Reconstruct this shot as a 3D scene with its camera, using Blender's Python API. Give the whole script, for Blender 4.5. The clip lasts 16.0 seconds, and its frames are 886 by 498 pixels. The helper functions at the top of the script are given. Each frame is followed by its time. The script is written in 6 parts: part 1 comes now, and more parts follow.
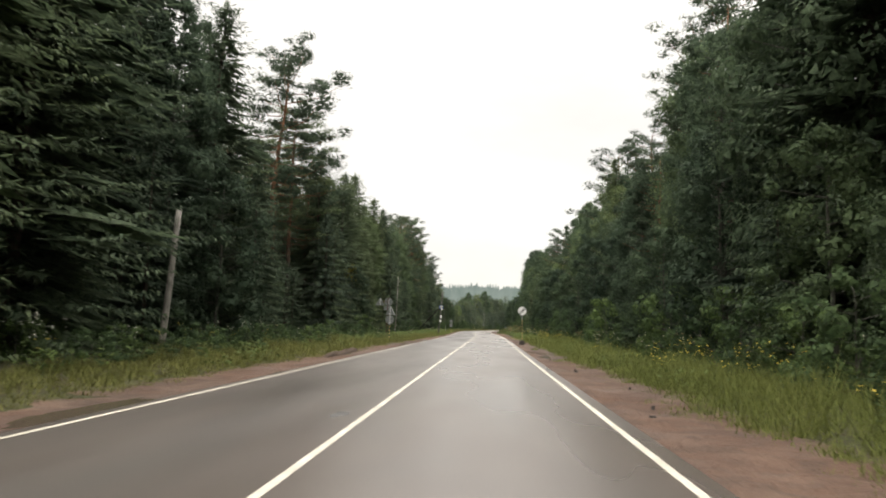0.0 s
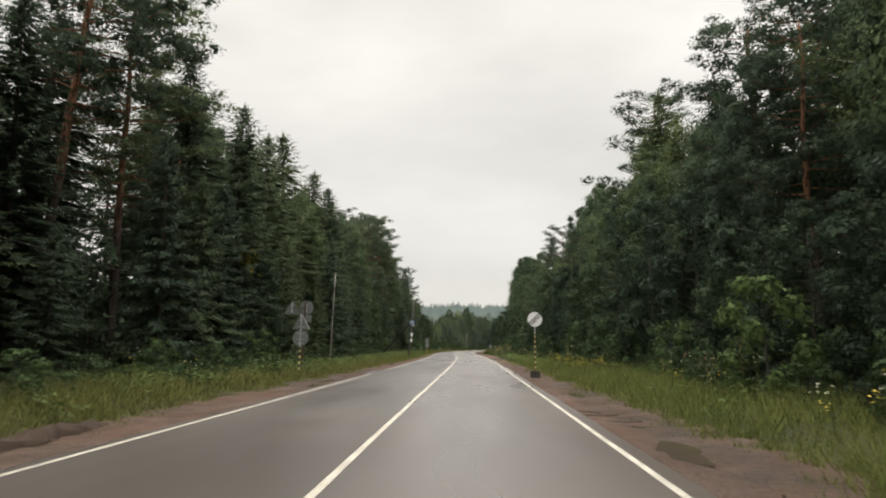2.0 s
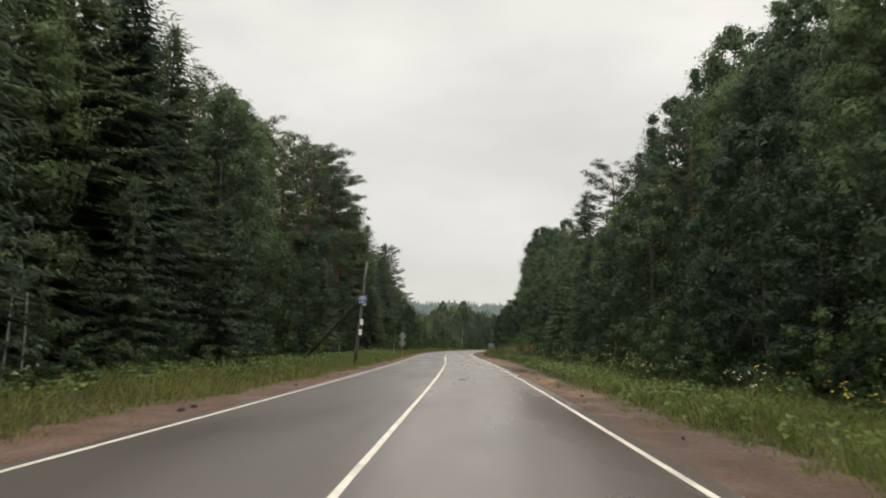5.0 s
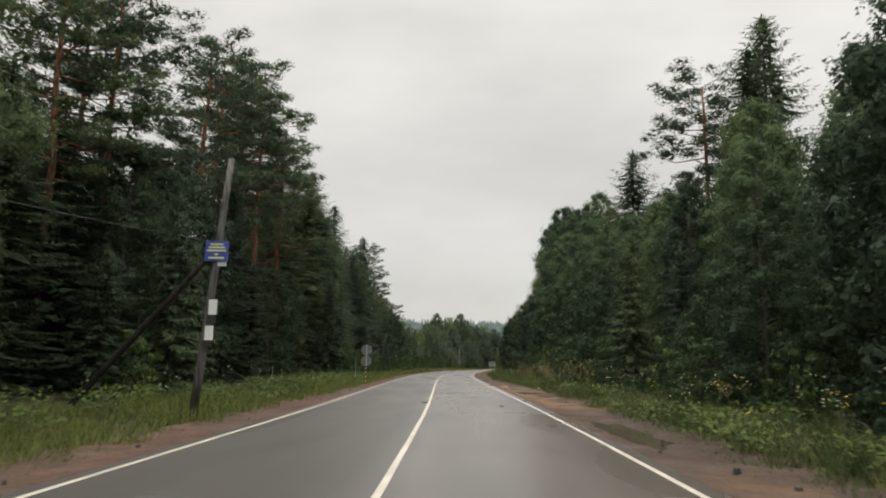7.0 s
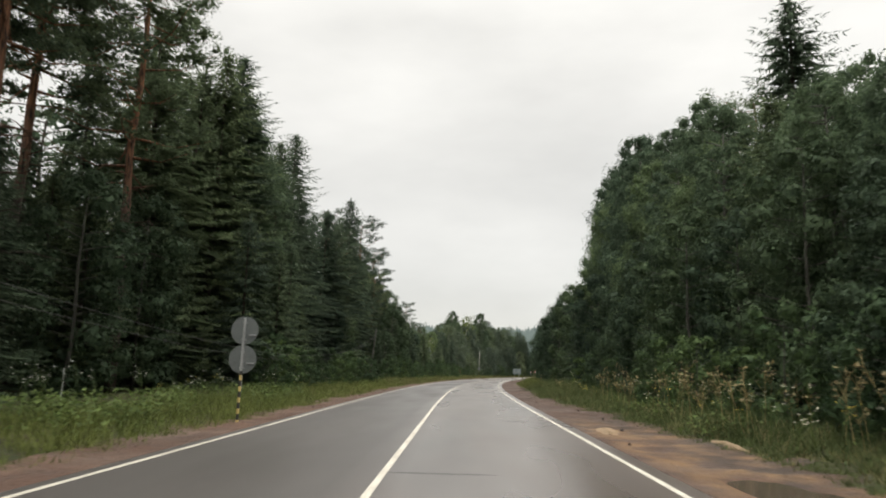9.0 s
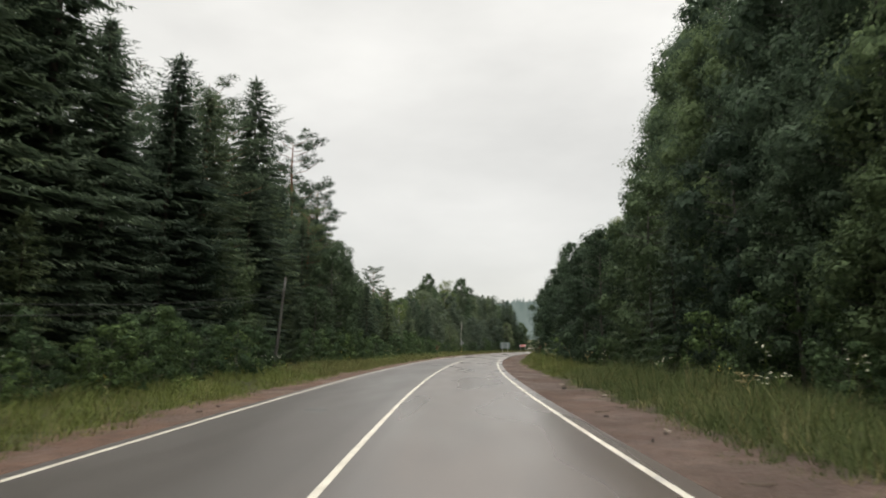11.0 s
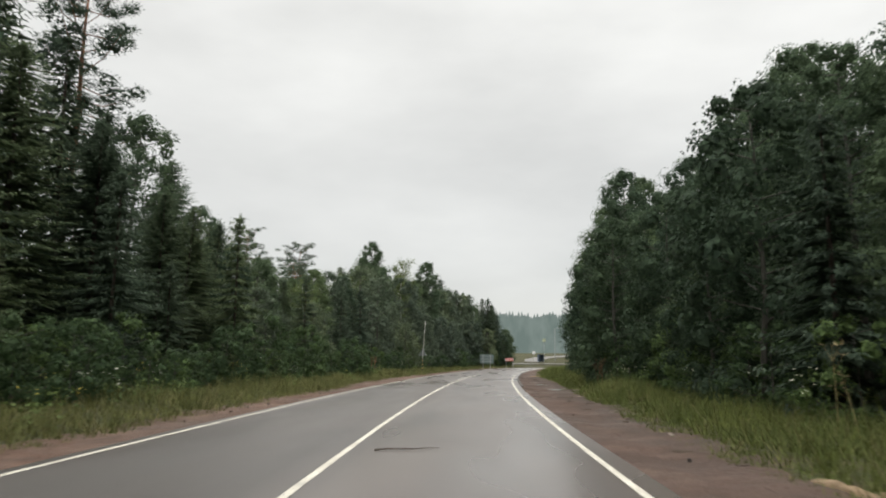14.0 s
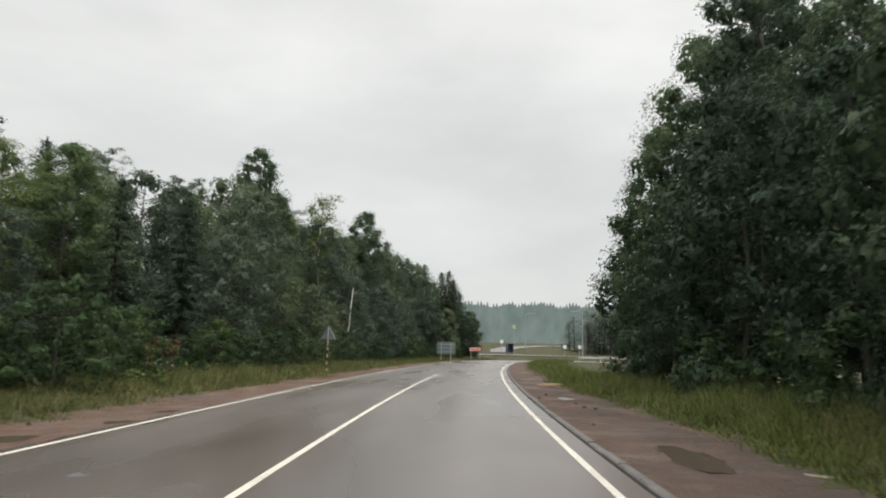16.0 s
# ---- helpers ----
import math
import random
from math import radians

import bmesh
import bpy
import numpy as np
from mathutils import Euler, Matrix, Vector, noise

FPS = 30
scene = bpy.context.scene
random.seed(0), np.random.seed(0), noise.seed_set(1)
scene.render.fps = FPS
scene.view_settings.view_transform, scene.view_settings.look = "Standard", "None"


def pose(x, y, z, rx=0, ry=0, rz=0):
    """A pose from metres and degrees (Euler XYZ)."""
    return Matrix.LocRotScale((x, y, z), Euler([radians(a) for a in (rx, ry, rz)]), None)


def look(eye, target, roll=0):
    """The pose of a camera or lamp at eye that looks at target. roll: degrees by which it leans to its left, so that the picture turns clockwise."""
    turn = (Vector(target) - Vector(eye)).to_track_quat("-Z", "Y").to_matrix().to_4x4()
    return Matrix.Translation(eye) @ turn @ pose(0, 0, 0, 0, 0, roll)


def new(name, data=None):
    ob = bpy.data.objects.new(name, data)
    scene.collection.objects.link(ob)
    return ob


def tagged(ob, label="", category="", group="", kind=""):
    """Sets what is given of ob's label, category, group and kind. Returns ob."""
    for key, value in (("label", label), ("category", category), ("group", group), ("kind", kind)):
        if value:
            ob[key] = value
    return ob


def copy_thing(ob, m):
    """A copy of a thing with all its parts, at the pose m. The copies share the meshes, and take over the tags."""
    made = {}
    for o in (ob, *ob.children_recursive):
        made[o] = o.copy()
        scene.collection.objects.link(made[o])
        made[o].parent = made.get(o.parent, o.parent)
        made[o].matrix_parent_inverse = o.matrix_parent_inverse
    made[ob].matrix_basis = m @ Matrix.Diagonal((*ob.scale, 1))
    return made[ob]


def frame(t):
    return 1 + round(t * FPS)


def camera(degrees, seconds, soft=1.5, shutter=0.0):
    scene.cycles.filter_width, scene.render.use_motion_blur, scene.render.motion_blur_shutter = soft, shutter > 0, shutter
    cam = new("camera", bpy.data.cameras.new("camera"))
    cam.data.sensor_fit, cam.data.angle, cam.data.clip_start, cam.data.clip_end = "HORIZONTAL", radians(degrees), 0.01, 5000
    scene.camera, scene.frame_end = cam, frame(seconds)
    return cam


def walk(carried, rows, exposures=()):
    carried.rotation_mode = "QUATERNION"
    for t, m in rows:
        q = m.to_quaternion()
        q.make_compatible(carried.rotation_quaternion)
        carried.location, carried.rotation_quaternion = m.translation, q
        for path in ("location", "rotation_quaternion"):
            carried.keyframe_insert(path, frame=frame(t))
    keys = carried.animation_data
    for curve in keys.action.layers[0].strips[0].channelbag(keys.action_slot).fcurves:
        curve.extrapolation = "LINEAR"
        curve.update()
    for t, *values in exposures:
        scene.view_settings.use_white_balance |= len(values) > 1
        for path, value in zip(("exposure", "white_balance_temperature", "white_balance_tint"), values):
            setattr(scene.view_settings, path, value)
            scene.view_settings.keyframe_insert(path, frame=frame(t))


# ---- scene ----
# ---- camera and walk ----
cam = camera(65.0, 16.0, soft=1.9, shutter=0.15)
ROWS = [
    (0.0, -0.000, -0.001, 1.321, 3.648, 6.310, -1.304),
    (0.5, -0.092, 5.842, 1.292, 2.483, 6.836, -1.393),
    (1.0, -0.149, 11.718, 1.347, 2.265, 7.107, -0.547),
    (1.5, -0.182, 17.665, 1.357, 2.627, 7.306, 0.101),
    (2.0, -0.254, 23.712, 1.387, 2.201, 7.958, -0.328),
    (2.5, -0.327, 29.874, 1.355, 1.572, 7.958, -1.070),
    (3.0, -0.387, 36.156, 1.358, 1.278, 7.940, -1.390),
    (3.5, -0.442, 42.553, 1.353, 1.748, 7.958, -1.180),
    (6.0, -0.469, 75.114, 1.359, 1.867, 7.816, -1.199),
    (6.5, -0.643, 81.952, 1.363, 1.344, 8.608, -0.948),
    (7.0, -0.812, 88.829, 1.371, 1.552, 9.397, -0.833),
    (7.5, -0.901, 95.755, 1.349, 1.848, 9.270, -1.141),
    (8.0, -0.903, 102.814, 1.354, 2.842, 10.004, -1.050),
    (8.5, -0.942, 109.954, 1.352, 2.524, 9.360, -1.378),
    (9.0, -1.072, 117.145, 1.317, 3.109, 9.940, -1.259),
    (11.5, -1.695, 154.911, 1.417, 0.994, 7.736, -0.120),
    (12.0, -1.715, 162.955, 1.429, 0.392, 8.610, -0.748),
    (12.5, -1.701, 171.040, 1.385, -0.208, 8.872, -0.609),
    (13.0, -1.572, 179.145, 1.382, -1.225, 8.395, -0.361),
    (13.5, -1.268, 187.241, 1.353, -1.471, 8.762, -0.828),
    (14.0, -0.897, 195.322, 1.296, -1.103, 9.096, -0.575),
    (14.5, -0.482, 203.369, 1.324, -2.063, 9.182, -0.073),
    (15.0, 0.050, 211.359, 1.319, -3.193, 9.998, 0.347),
    (15.5, 0.736, 219.312, 1.353, -4.793, 9.324, -1.059),
    (16.0, 1.487, 227.253, 1.318, -4.548, 8.280, -1.408),
]
walk(cam, [(t, pose(x, y, z, 90 + pitch, roll, yaw)) for t, x, y, z, yaw, pitch, roll in ROWS],
     exposures=[(0.0, 0.49, 6800, 11.5), (0.6, 0.41, 6800, 11.5), (1.5, 0.06, 6780, 11.2), (2.2, 0.1, 6770, 11.1), (3.5, 0.08, 6750, 11), (6.0, -0.06, 6700, 10.5), (6.5, -0.05, 6690, 10.4), (7.0, -0.13, 6670, 10.4), (7.5, -0.06, 6650, 10.3),
                (9.0, 0.1, 6600, 10), (12.0, 0.06, 6550, 10), (13.5, 0.06, 6450, 9.6), (14.5, -0.05, 6430, 9.6), (16.0, -0.02, 6400, 9.6)])

# ---- world and light: an overcast morning ----
world = bpy.data.worlds.new("overcast")
scene.world = world
world.use_nodes = True
wt = world.node_tree
wt.nodes.clear()
w_out = wt.nodes.new("ShaderNodeOutputWorld")
w_bg = wt.nodes.new("ShaderNodeBackground")
w_sky = wt.nodes.new("ShaderNodeTexSky")
w_sky.sky_type = "NISHITA"
w_sky.sun_disc = False
w_sky.sun_elevation = radians(48)
w_sky.sun_rotation = radians(200)
w_co = wt.nodes.new("ShaderNodeTexCoord")
w_sep = wt.nodes.new("ShaderNodeSeparateXYZ")
w_ramp = wt.nodes.new("ShaderNodeValToRGB")
w_ramp.color_ramp.interpolation = "EASE"
w_ramp.color_ramp.elements[1].position = 1.0
for place, value in ((0.0, 0.325), (0.5, 0.325), (0.62, 0.35), (0.72, 0.41), (1.0, 1.85)):
    el = w_ramp.color_ramp.elements[0] if place == 0.0 else w_ramp.color_ramp.elements[-1] if place == 1.0 else w_ramp.color_ramp.elements.new(place)
    el.color = (value * 1.012, value, value * 0.95, 1)
w_half = wt.nodes.new("ShaderNodeMath")
w_half.operation = "MULTIPLY_ADD"
w_half.inputs[1].default_value = 0.5
w_half.inputs[2].default_value = 0.5
w_map = wt.nodes.new("ShaderNodeMapping")
w_map.inputs["Scale"].default_value = (1.0, 1.0, 2.6)
w_noise = wt.nodes.new("ShaderNodeTexNoise")
w_noise.inputs["Scale"].default_value = 3.0
w_noise.inputs["Detail"].default_value = 5
w_noise.inputs["Roughness"].default_value = 0.5
w_cloud = wt.nodes.new("ShaderNodeMapRange")
w_cloud.inputs["From Min"].default_value = 0.3
w_cloud.inputs["From Max"].default_value = 0.7
w_cloud.inputs["To Min"].default_value = 1.85
w_cloud.inputs["To Max"].default_value = 2.28
w_mul = wt.nodes.new("ShaderNodeMixRGB")
w_mul.blend_type = "MULTIPLY"
w_mul.inputs[0].default_value = 1
w_thin = wt.nodes.new("ShaderNodeMixRGB")
w_thin.blend_type = "ADD"
w_thin.inputs[0].default_value = 0.012
for a, b in ((w_co.outputs["Generated"], w_sep.inputs[0]), (w_sep.outputs["Z"], w_half.inputs[0]),
             (w_half.outputs[0], w_ramp.inputs[0]), (w_co.outputs["Generated"], w_map.inputs["Vector"]),
             (w_map.outputs[0], w_noise.inputs["Vector"]), (w_noise.outputs[0], w_cloud.inputs["Value"]),
             (w_ramp.outputs[0], w_mul.inputs[1]), (w_cloud.outputs[0], w_mul.inputs[2]),
             (w_mul.outputs[0], w_thin.inputs[1]), (w_sky.outputs[0], w_thin.inputs[2]),
             (w_thin.outputs[0], w_bg.inputs[0]), (w_bg.outputs[0], w_out.inputs[0])):
    wt.links.new(a, b)
w_bg.inputs[1].default_value = 1.0

sun_data = bpy.data.lights.new("sun", "SUN")
sun_data.energy = 0.6
sun_data.angle = radians(35)
sun_data.color = (1.0, 0.97, 0.93)
sun = new("sun", sun_data)
sun.matrix_world = look((0, -40, 60), (8, 0, 0))


# ---- materials ----
def material(name, rough=0.8, metal=0.0, spec=0.5):
    m = bpy.data.materials.new(name)
    m.use_nodes = True
    b = m.node_tree.nodes["Principled BSDF"]
    b.inputs["Roughness"].default_value = rough
    b.inputs["Metallic"].default_value = metal
    b.inputs["Specular IOR Level"].default_value = spec
    return m, m.node_tree, b


def node(t, kind, **values):
    n = t.nodes.new(kind)
    for key, value in values.items():
        n.inputs[key].default_value = value
    return n


def mixed(t, factor, a, b, blend="MIX"):
    """A colour mix; factor, a and b are sockets or plain values."""
    n = t.nodes.new("ShaderNodeMixRGB")
    n.blend_type = blend
    for socket, value in zip(n.inputs, (factor, a, b)):
        if isinstance(value, bpy.types.NodeSocket):
            t.links.new(value, socket)
        elif isinstance(value, tuple):
            socket.default_value = (*value, 1)
        else:
            socket.default_value = value
    return n.outputs[0]


def noise_of(t, vector, scale, low=0.35, high=0.65, detail=4, stretch=None):
    n = node(t, "ShaderNodeTexNoise", Scale=scale, Detail=detail)
    if stretch:
        mp = node(t, "ShaderNodeMapping", Scale=stretch)
        t.links.new(vector, mp.inputs["Vector"])
        vector = mp.outputs[0]
    t.links.new(vector, n.inputs["Vector"])
    r = node(t, "ShaderNodeMapRange", **{"From Min": low, "From Max": high})
    t.links.new(n.outputs[0], r.inputs["Value"])
    return r.outputs[0]


def bumped(t, b, height, strength=0.3, distance=0.02):
    n = node(t, "ShaderNodeBump", Strength=strength, Distance=distance)
    t.links.new(height, n.inputs["Height"])
    t.links.new(n.outputs[0], b.inputs["Normal"])


def plain(name, colour, rough=0.7, metal=0.0, vary=0.25, scale=6.0, bump=0.1):
    """A one-colour surface with stains at two scales and a fine relief."""
    m, t, b = material(name, rough, metal)
    co = t.nodes.new("ShaderNodeTexCoord").outputs["Object"]
    dark = tuple(c * (1 - vary) for c in colour)
    lite = tuple(min(1, c * (1 + vary * 0.6)) for c in colour)
    c1 = mixed(t, noise_of(t, co, scale), dark, colour)
    c2 = mixed(t, noise_of(t, co, scale * 7, 0.45, 0.75), c1, lite)
    t.links.new(c2, b.inputs["Base Color"])
    bumped(t, b, noise_of(t, co, scale * 14), bump, 0.01)
    return m


def foliage(name, dark, lite, rough=0.55, glow=0.25, speckle=9.0):
    """Leaves: every leaf its own green, every tree its own shade, some light shining through."""
    m, t, b = material(name, rough + 0.2, spec=0.12)
    geo = t.nodes.new("ShaderNodeNewGeometry")
    info = t.nodes.new("ShaderNodeObjectInfo")
    co = t.nodes.new("ShaderNodeTexCoord").outputs["Object"]
    own = node(t, "ShaderNodeMapRange", **{"To Min": 0.12, "To Max": 0.78})
    t.links.new(geo.outputs["Random Per Island"], own.inputs["Value"])
    c = mixed(t, own.outputs[0], dark, lite)
    c = mixed(t, noise_of(t, co, 0.4, 0.4, 0.66), c, mixed(t, 0.7, c, lite))
    tone = t.nodes.new("ShaderNodeValToRGB")
    tone.color_ramp.elements[0].color = (0.66, 0.71, 0.8, 1)
    tone.color_ramp.elements[1].color = (1.36, 1.32, 1.06, 1)
    tone.color_ramp.elements.new(0.6).color = (1.0, 1.02, 1.0, 1)
    t.links.new(info.outputs["Random"], tone.inputs[0])
    c = mixed(t, 1.0, c, tone.outputs[0], "MULTIPLY")
    speck = node(t, "ShaderNodeTexNoise", Scale=speckle, Detail=2.0, Roughness=0.6)
    t.links.new(co, speck.inputs["Vector"])
    spread = t.nodes.new("ShaderNodeValToRGB")
    spread.color_ramp.elements[0].position, spread.color_ramp.elements[1].position = 0.34, 0.68
    spread.color_ramp.elements[0].color = (0.58, 0.6, 0.6, 1)
    spread.color_ramp.elements[1].color = (1.44, 1.42, 1.32, 1)
    t.links.new(speck.outputs[0], spread.inputs[0])
    c = mixed(t, 1.0, c, spread.outputs[0], "MULTIPLY")
    bumped(t, b, speck.outputs[0], 0.6, 0.06)
    t.links.new(c, b.inputs["Base Color"])
    tr = t.nodes.new("ShaderNodeBsdfTranslucent")
    t.links.new(c, tr.inputs[0])
    mx = t.nodes.new("ShaderNodeMixShader")
    mx.inputs[0].default_value = glow
    out = t.nodes["Material Output"]
    t.links.new(b.outputs[0], mx.inputs[1])
    t.links.new(tr.outputs[0], mx.inputs[2])
    t.links.new(mx.outputs[0], out.inputs[0])
    return m


def asphalt():
    m, t, b = material("asphalt", 0.5, spec=0.75)
    uv = t.nodes.new("ShaderNodeUVMap").outputs[0]
    co = t.nodes.new("ShaderNodeTexCoord").outputs["Object"]
    sep = t.nodes.new("ShaderNodeSeparateXYZ")
    t.links.new(uv, sep.inputs[0])
    base = mixed(t, noise_of(t, co, 0.35), (0.07, 0.051, 0.042), (0.1, 0.076, 0.063))
    # wheel tracks: worn bands along both lanes
    wave = node(t, "ShaderNodeMath")
    wave.operation = "SINE"
    ang = node(t, "ShaderNodeMath")
    ang.operation = "MULTIPLY"
    ang.inputs[1].default_value = 3.59
    t.links.new(sep.outputs["X"], ang.inputs[0])
    t.links.new(ang.outputs[0], wave.inputs[0])
    band = node(t, "ShaderNodeMapRange", **{"From Min": -1.0, "From Max": 1.0, "To Min": 0.0, "To Max": 0.35})
    t.links.new(wave.outputs[0], band.inputs["Value"])
    base = mixed(t, band.outputs[0], base, (0.116, 0.096, 0.084))
    streak = noise_of(t, uv, 1.0, 0.5, 0.72, 3, (0.55, 0.06, 1.0))
    base = mixed(t, streak, base, (0.05, 0.041, 0.036))
    old = noise_of(t, uv, 1.0, 0.5, 0.72, 2, (0.5, 0.16, 1.0))
    base = mixed(t, old, base, mixed(t, 0.4, base, (0.06, 0.058, 0.057)))
    # left lane darker and rougher, fading out between s = 200 and 235
    lane = node(t, "ShaderNodeMapRange", **{"From Min": 0.3, "From Max": -0.5, "To Min": 0.0, "To Max": 0.9})
    t.links.new(sep.outputs["X"], lane.inputs["Value"])
    lane_fade = node(t, "ShaderNodeMapRange", **{"From Min": 235.0, "From Max": 200.0})
    t.links.new(sep.outputs["Y"], lane_fade.inputs["Value"])
    lane_dark = node(t, "ShaderNodeMath")
    lane_dark.operation = "MULTIPLY"
    # brings the darker left lane in from s = 45 to 75
    worn = node(t, "ShaderNodeMapRange", **{"From Min": 45.0, "From Max": 75.0, "To Min": 0.4, "To Max": 1.0})
    t.links.new(sep.outputs["Y"], worn.inputs["Value"])
    span = node(t, "ShaderNodeMath")
    span.operation = "MULTIPLY"
    t.links.new(lane_fade.outputs[0], span.inputs[0])
    t.links.new(worn.outputs[0], span.inputs[1])
    t.links.new(lane.outputs[0], lane_dark.inputs[0])
    t.links.new(span.outputs[0], lane_dark.inputs[1])
    base = mixed(t, lane_dark.outputs[0], base, (0.029, 0.025, 0.0225))
    grains = noise_of(t, co, 55.0, 0.3, 0.7, 2)
    base = mixed(t, 0.35, base, mixed(t, grains, (0.04, 0.035, 0.032), (0.13, 0.118, 0.107)))
    t.links.new(base, b.inputs["Base Color"])
    damp = node(t, "ShaderNodeMapRange", **{"To Min": 0.2, "To Max": 0.4})
    t.links.new(noise_of(t, uv, 1.0, 0.25, 0.75, 2, (0.5, 0.1, 1.0)), damp.inputs["Value"])
    sheen = node(t, "ShaderNodeMapRange", **{"To Min": 0.75, "To Max": 0.5})
    t.links.new(lane_dark.outputs[0], sheen.inputs["Value"])
    t.links.new(sheen.outputs[0], b.inputs["Specular IOR Level"])
    rougher = node(t, "ShaderNodeMath")
    rougher.operation = "MULTIPLY_ADD"
    rougher.inputs[1].default_value = 0.14
    t.links.new(lane_dark.outputs[0], rougher.inputs[0])
    t.links.new(damp.outputs[0], rougher.inputs[2])
    t.links.new(rougher.outputs[0], b.inputs["Roughness"])
    return m


def road_paint():
    m, t, b = material("road_paint", 0.6)
    co = t.nodes.new("ShaderNodeTexCoord").outputs["Object"]
    c = mixed(t, noise_of(t, co, 1.3), (0.40, 0.37, 0.31), (0.53, 0.50, 0.425))
    c = mixed(t, noise_of(t, co, 26, 0.58, 0.72), c, (0.2, 0.19, 0.18))
    c = mixed(t, noise_of(t, co, 0.9, 0.62, 0.75), c, (0.3, 0.285, 0.26))
    t.links.new(c, b.inputs["Base Color"])
    return m


def earth():
    """Wet sand and fine gravel of the shoulders: reddish at first, browner and muddier on the right further on."""
    m, t, b = material("shoulder_sand", 0.9, spec=0.15)
    co = t.nodes.new("ShaderNodeTexCoord").outputs["Object"]
    sep = t.nodes.new("ShaderNodeSeparateXYZ")
    t.links.new(t.nodes.new("ShaderNodeUVMap").outputs[0], sep.inputs[0])
    side = node(t, "ShaderNodeMapRange", **{"From Min": -1.0, "From Max": 1.0})
    t.links.new(sep.outputs["X"], side.inputs["Value"])
    on = node(t, "ShaderNodeMapRange", **{"From Min": 40.0, "From Max": 85.0, "To Min": 0.15, "To Max": 0.9})
    t.links.new(sep.outputs["Y"], on.inputs["Value"])
    both = t.nodes.new("ShaderNodeMath")
    both.operation = "MULTIPLY"
    t.links.new(side.outputs[0], both.inputs[0])
    t.links.new(on.outputs[0], both.inputs[1])
    red = mixed(t, noise_of(t, co, 0.5), (0.083, 0.045, 0.031), (0.128, 0.075, 0.052))
    brown = mixed(t, noise_of(t, co, 0.5), (0.048, 0.030, 0.024), (0.085, 0.053, 0.042))
    c = mixed(t, both.outputs[0], red, brown)
    c = mixed(t, noise_of(t, co, 0.25, 0.5, 0.62), c, mixed(t, 0.55, c, (0.05, 0.037, 0.03)))
    c = mixed(t, noise_of(t, co, 2.2, 0.45, 0.62, 6), c, mixed(t, 0.6, c, (0.05, 0.035, 0.028)))
    c = mixed(t, noise_of(t, co, 0.9, 0.5, 0.7, 6), c, mixed(t, 0.3, c, (0.24, 0.17, 0.13)))
    def stretch_of(s0, s1, l0, l1, soft_s, soft_l, seed):
        """Where a spill lies: a ragged patch between two places along the road and two distances from its middle."""
        out = None
        for socket, a, w in (("Y", s0, soft_s), ("Y", s1, -soft_s), ("X", l0, soft_l), ("X", l1, -soft_l)):
            r = node(t, "ShaderNodeMapRange", **{"From Min": a, "From Max": a + w})
            t.links.new(sep.outputs[socket], r.inputs["Value"])
            if out is None:
                out = r.outputs[0]
            else:
                m2 = t.nodes.new("ShaderNodeMath")
                m2.operation = "MULTIPLY"
                t.links.new(out, m2.inputs[0])
                t.links.new(r.outputs[0], m2.inputs[1])
                out = m2.outputs[0]
        off = node(t, "ShaderNodeMapping", Location=(seed, seed * 2.0, 0.0))
        t.links.new(co, off.inputs["Vector"])
        rag = noise_of(t, off.outputs[0], 1.1, 0.38, 0.6, 6)
        m2 = t.nodes.new("ShaderNodeMath")
        m2.operation = "MULTIPLY"
        t.links.new(out, m2.inputs[0])
        t.links.new(rag, m2.inputs[1])
        return m2.outputs[0]
    for s0, s1, l0, l1 in ((80.0, 100.0, 3.8, 5.4), (110.0, 140.0, 3.8, 6.6), (196.0, 204.0, 5.2, 7.0)):
        c = mixed(t, stretch_of(s0, s1, l0, l1, 5.0, 0.4, s0), c, (0.2, 0.12, 0.06))
    for s0, s1, l0, l1 in ((84.0, 100.0, 4.8, 6.0), (98.0, 112.0, 4.0, 6.2), (114.0, 142.0, 4.7, 7.2), (150.0, 200.0, 5.4, 7.0), (205.0, 262.0, 4.6, 7.4), (28.0, 54.0, 4.1, 5.6), (44.0, 70.0, -6.0, -3.4), (5.0, 14.0, -5.0, -3.4)):
        c = mixed(t, stretch_of(s0, s1, l0, l1, 3.0, 0.5, s0 + 9.0), c, (0.042, 0.032, 0.026))
    grit = node(t, "ShaderNodeTexVoronoi", Scale=38.0)
    t.links.new(co, grit.inputs["Vector"])
    c = mixed(t, 0.22, c, mixed(t, grit.outputs["Color"], (0.05, 0.036, 0.03), (0.22, 0.165, 0.135)))
    t.links.new(c, b.inputs["Base Color"])
    wet = node(t, "ShaderNodeMapRange", **{"To Min": 0.6, "To Max": 1.0})
    t.links.new(noise_of(t, co, 0.4), wet.inputs["Value"])
    t.links.new(wet.outputs[0], b.inputs["Roughness"])
    bumped(t, b, noise_of(t, co, 10, 0.3, 0.7, 6), 0.9, 0.05)
    return m


def forest_floor():
    m, t, b = material("forest_floor", 0.9, spec=0.2)
    co = t.nodes.new("ShaderNodeTexCoord").outputs["Object"]
    c = mixed(t, noise_of(t, co, 0.6), (0.035, 0.042, 0.018), (0.075, 0.075, 0.03))
    c = mixed(t, noise_of(t, co, 4.0, 0.45, 0.7), c, (0.05, 0.035, 0.022))
    t.links.new(c, b.inputs["Base Color"])
    bumped(t, b, noise_of(t, co, 9), 0.8, 0.08)
    return m


